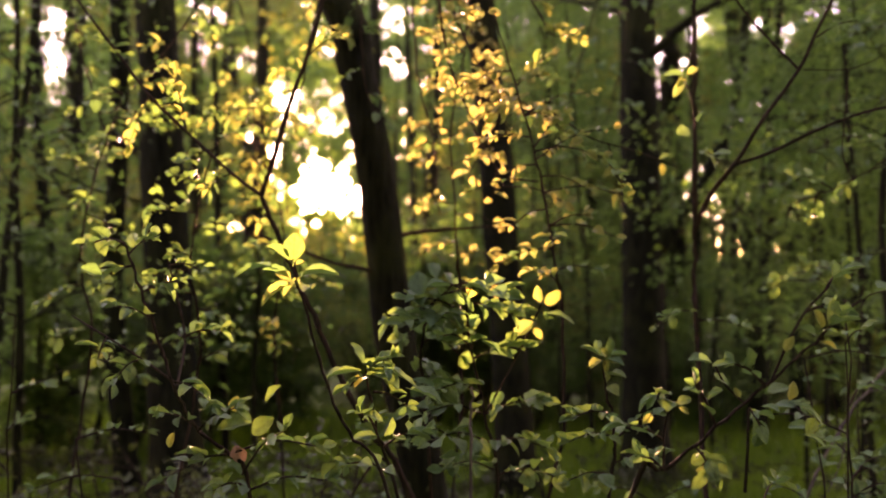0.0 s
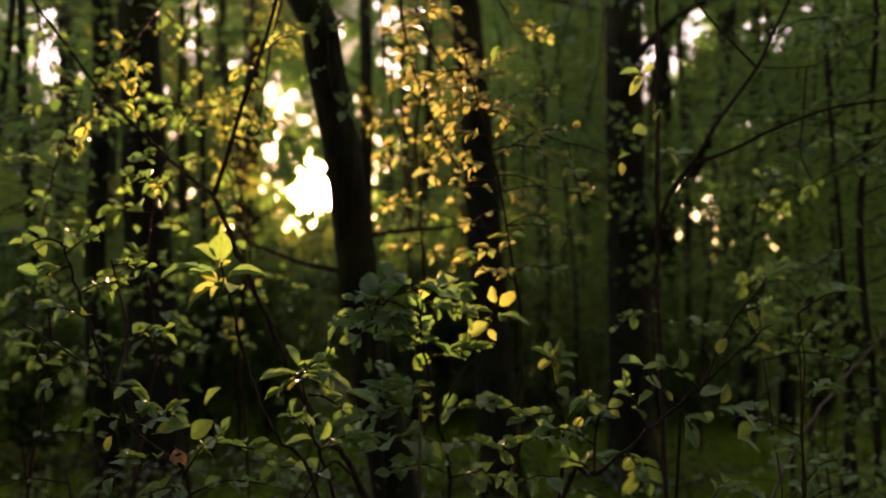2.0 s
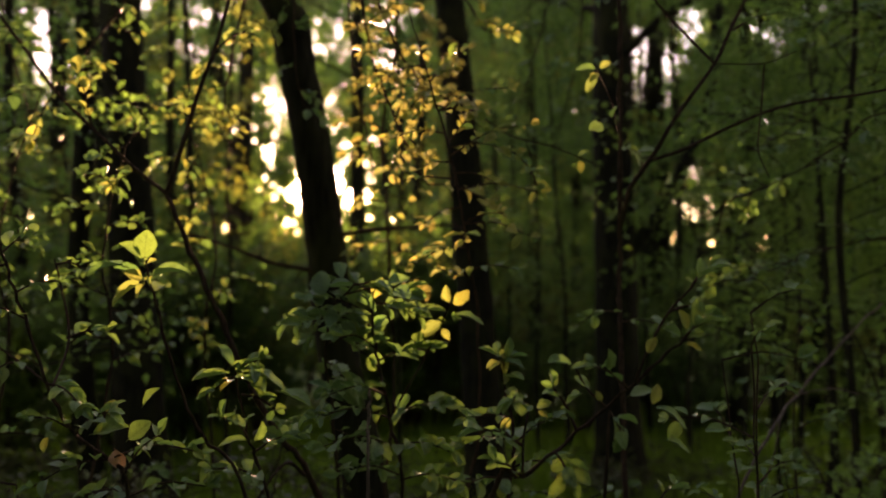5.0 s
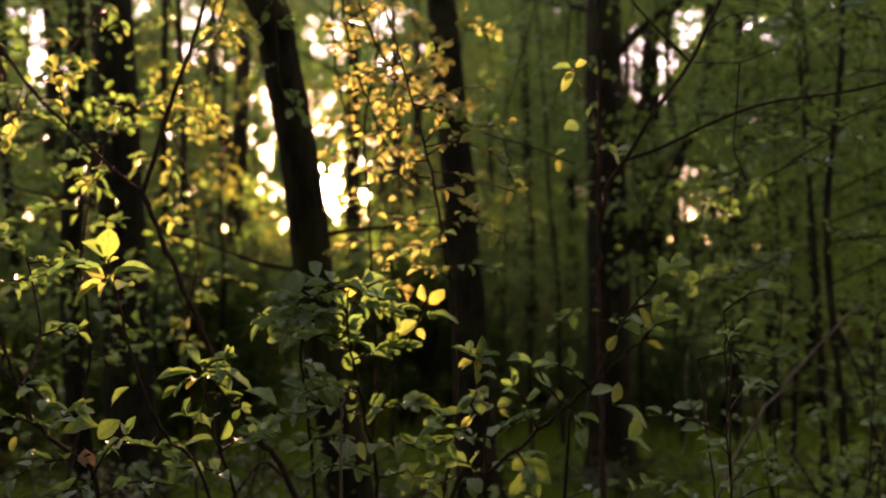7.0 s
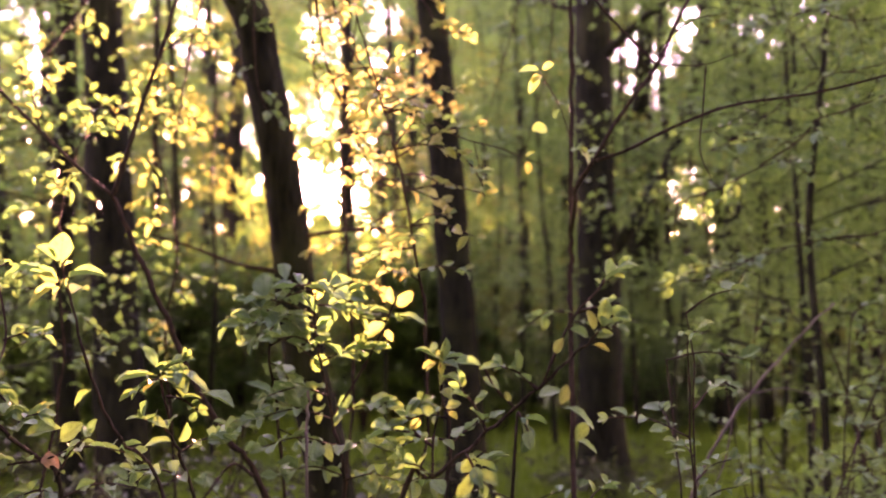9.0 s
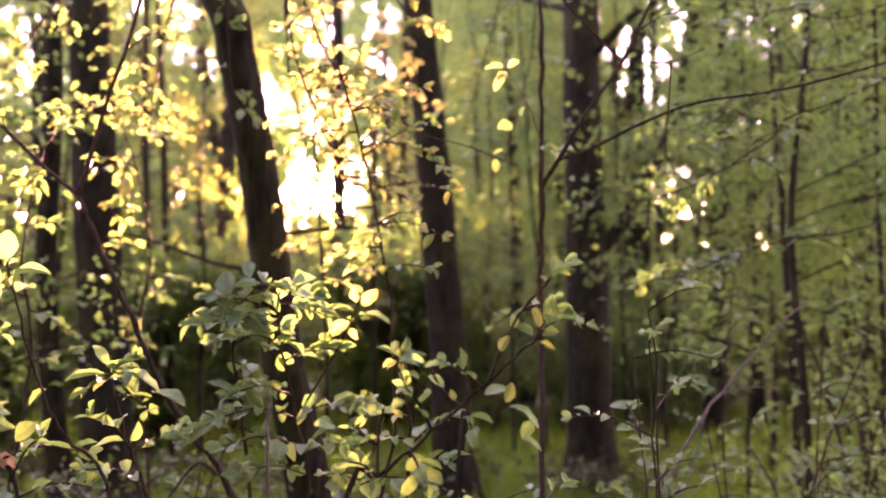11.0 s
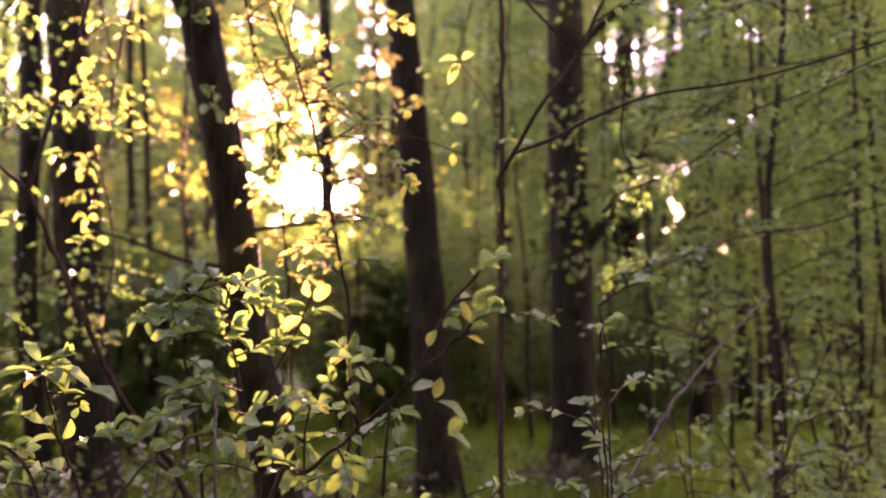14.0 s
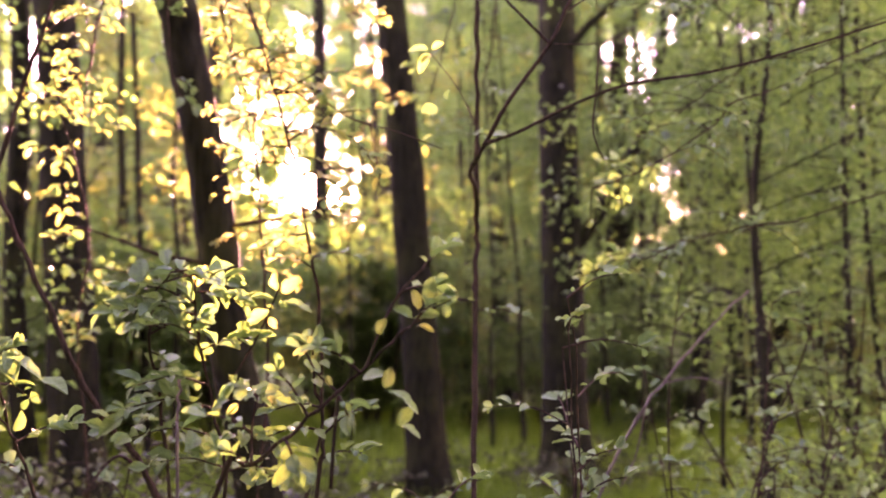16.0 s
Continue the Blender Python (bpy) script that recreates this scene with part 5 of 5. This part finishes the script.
hanging_bough(49, [(3.7, 3.6, -0.06), (3.6, 3.6, 1.8), (2.8, 3.6, 2.7), (2.006, 3.600, 2.514), (1.813, 3.600, 2.471), (1.621, 3.550, 2.354), (1.474, 3.500, 2.241), (1.350, 3.500, 2.178)], 14, 0.25, 6, LEN, GREEN, "arching shrub stem with dark green leaves", 0.0035)
hanging_bough(50, [(3.3, 3.2, -0.06), (3.2, 3.2, 1.2), (2.5, 3.2, 1.95), (1.769, 3.200, 1.854), (1.618, 3.200, 1.835), (1.468, 3.200, 1.798), (1.298, 3.150, 1.740), (1.189, 3.100, 1.703)], 14, 0.24, 6, LEN, GREEN, "arching shrub stem with dark green leaves", 0.0035)
hanging_bough(51, [(3.5, 3.35, -0.06), (3.4, 3.35, 1.8), (2.6, 3.35, 2.75), (1.853, 3.300, 2.603), (1.677, 3.300, 2.642), (1.559, 3.300, 2.602), (1.442, 3.300, 2.563)], 10, 0.22, 6, LEN, GREEN, "arching shrub stem with dark green leaves", 0.0035)


hanging_bough(52, [(-0.75, 2.75, -0.06), (-0.78, 2.75, 0.9), (-0.702, 2.750, 1.477), (-0.730, 2.750, 1.733), (-0.701, 2.750, 1.975), (-0.622, 2.750, 2.186)], 13, 0.17, 6, LEN, GREEN, "slender shrub stem with green leaves before dark trunks")
hanging_bough(53, [(-1.15, 3.0, -0.06), (-1.18, 3.0, 0.9), (-1.106, 3.000, 1.491), (-1.146, 3.000, 1.771), (-1.098, 3.000, 2.053), (-1.013, 3.000, 2.302)], 13, 0.2, 6, LEN, GREEN + YOUNG[:1], "slender shrub stem with green leaves before dark trunks")
hanging_bough(54, [(-0.55, 3.4, -0.06), (-0.56, 3.4, 0.9), (-0.602, 3.400, 1.503), (-0.565, 3.400, 1.802), (-0.607, 3.400, 2.062), (-0.690, 3.400, 2.324)], 12, 0.2, 6, LEN, GREEN + YOUNG, "slender shrub stem with green leaves catching the sun")
hanging_bough(55, [(0.0, 2.5, -0.06), (-0.02, 2.5, 0.9), (-0.044, 2.450, 1.332), (-0.054, 2.400, 1.506), (-0.037, 2.350, 1.620), (0.021, 2.300, 1.695)], 12, 0.15, 5, LEN * 1.4, GREEN, "dense leafy shrub stem with level green leaves")

hanging_bough(56, [(-0.002, 2.900, 2.942), (-0.019, 2.900, 2.663), (0.016, 2.900, 2.386), (0.103, 2.880, 2.159), (0.187, 2.850, 1.986)], 13, 0.17, 5, LEN * 1.15, GOLD_LIT, "hanging bough with golden leaves in the sun")
hanging_bough(59, [(0.80, 4.650, 3.75), (0.773, 4.600, 3.224), (0.704, 4.600, 2.894), (0.635, 4.600, 2.647), (0.566, 4.600, 2.429)], 12, 0.2, 5, LEN * 1.3, GREEN, "hanging bough with soft green leaves in the shade")
hanging_bough(60, [(0.96, 4.850, 3.80), (0.937, 4.800, 3.263), (0.921, 4.800, 2.889), (0.849, 4.800, 2.575), (0.777, 4.800, 2.291)], 13, 0.22, 5, LEN * 1.3, GREEN, "hanging bough with soft green leaves in the shade")
hanging_bough(58, [(0.02, 5.450, 3.85), (0.091, 5.400, 3.30), (0.203, 5.400, 3.074), (0.299, 5.400, 2.88), (0.379, 5.400, 2.687)], 12, 0.17, 5, LEN * 1.4, GOLD_LIT, "hanging bough with amber leaves before a dark trunk")
hanging_bough(57, [(-0.140, 3.500, 3.203), (-0.118, 3.500, 2.865), (-0.096, 3.500, 2.489), (-0.032, 3.480, 2.195), (-0.009, 3.450, 1.946)], 13, 0.2, 6, LEN, GOLD_LIT + GREEN[:1], "hanging bough with golden leaves in the sun")


def thicket(seed, root, height, lean, stems, label, kinds):
    """Upright shrub with many leafy twigs, each leaf a piece of its own."""
    s = Shrub("thicket_shrub", root, label, "shrub", seed, "thicket shrubs")
    rng = s.rng
    for _ in range(stems):
        a = rng.uniform(0, 2 * np.pi)
        h = height * rng.uniform(0.6, 1.05)
        end = np.array(root) + np.array([lean + np.cos(a) * 0.3, np.sin(a) * 0.25, h])
        mid_p = (np.array(root) + end) / 2 + np.array([0.05 * np.cos(a), 0, 0.1])
        mid_p = mid_p + rng.normal(0, 0.06, 3)
        line = s.stem([root, mid_p, end], 0.0042, 0.0016, sides=6)
        for u in np.linspace(0.45, 1.0, 7):
            p = line[int(u * (len(line) - 1))]
            b = rng.uniform(0, 2 * np.pi)
            q = p + np.array([np.cos(b), np.sin(b), rng.uniform(-0.1, 0.5)]) * rng.uniform(0.08, 0.2)
            s.spray(p, q, 4, LEN, kinds)


thicket(61, (1.15, 2.3, -0.06), 1.65, 0.0, 5, "green shrub with dense small leaves", GREEN)
thicket(62, (0.85, 2.7, -0.06), 1.15, 0.0, 5, "green shrub with dense small leaves", GREEN)
thicket(63, (-0.85, 2.6, -0.06), 1.6, 0.0, 3, "green shrub with dense small leaves", GREEN)
thicket(64, (1.45, 3.0, -0.06), 1.9, 0.0, 6, "green shrub with dense small leaves", GREEN)
thicket(65, (0.45, 2.9, -0.06), 1.2, 0.0, 3, "green shrub with dense small leaves", GREEN)
thicket(66, (-0.5, 3.0, -0.06), 1.45, 0.0, 3, "green shrub with dense small leaves", GREEN)
thicket(67, (0.55, 1.75, -0.06), 1.25, 0.05, 3, "low green shrub with small leaves", GREEN)
thicket(68, (0.88, 1.9, -0.06), 1.32, 0.05, 3, "low green shrub with small leaves", GREEN)

# bare grey branch slanting through the undergrowth
s = Shrub("dead_branch", (0.95, 2.9, -0.06), "bare grey dead branch leaning in the undergrowth", "branch", 70)
s.stem([(0.95, 2.9, -0.06), (1.0, 2.9, 0.7), (1.106, 2.900, 1.061), (1.235, 2.900, 1.298), (1.338, 2.900, 1.424), (1.433, 2.900, 1.534), (1.544, 2.900, 1.636)], 0.006, 0.0035, GREY_TWIG)
s.stem([(1.235, 2.900, 1.298), (1.208, 2.900, 1.164), (1.157, 2.880, 1.068)], 0.003, 0.002, GREY_TWIG, name="twig", sides=5)
s.stem([(1.286, 2.900, 1.366), (1.379, 2.880, 1.385), (1.449, 2.850, 1.372)], 0.0025, 0.0015, GREY_TWIG, name="twig", sides=5)
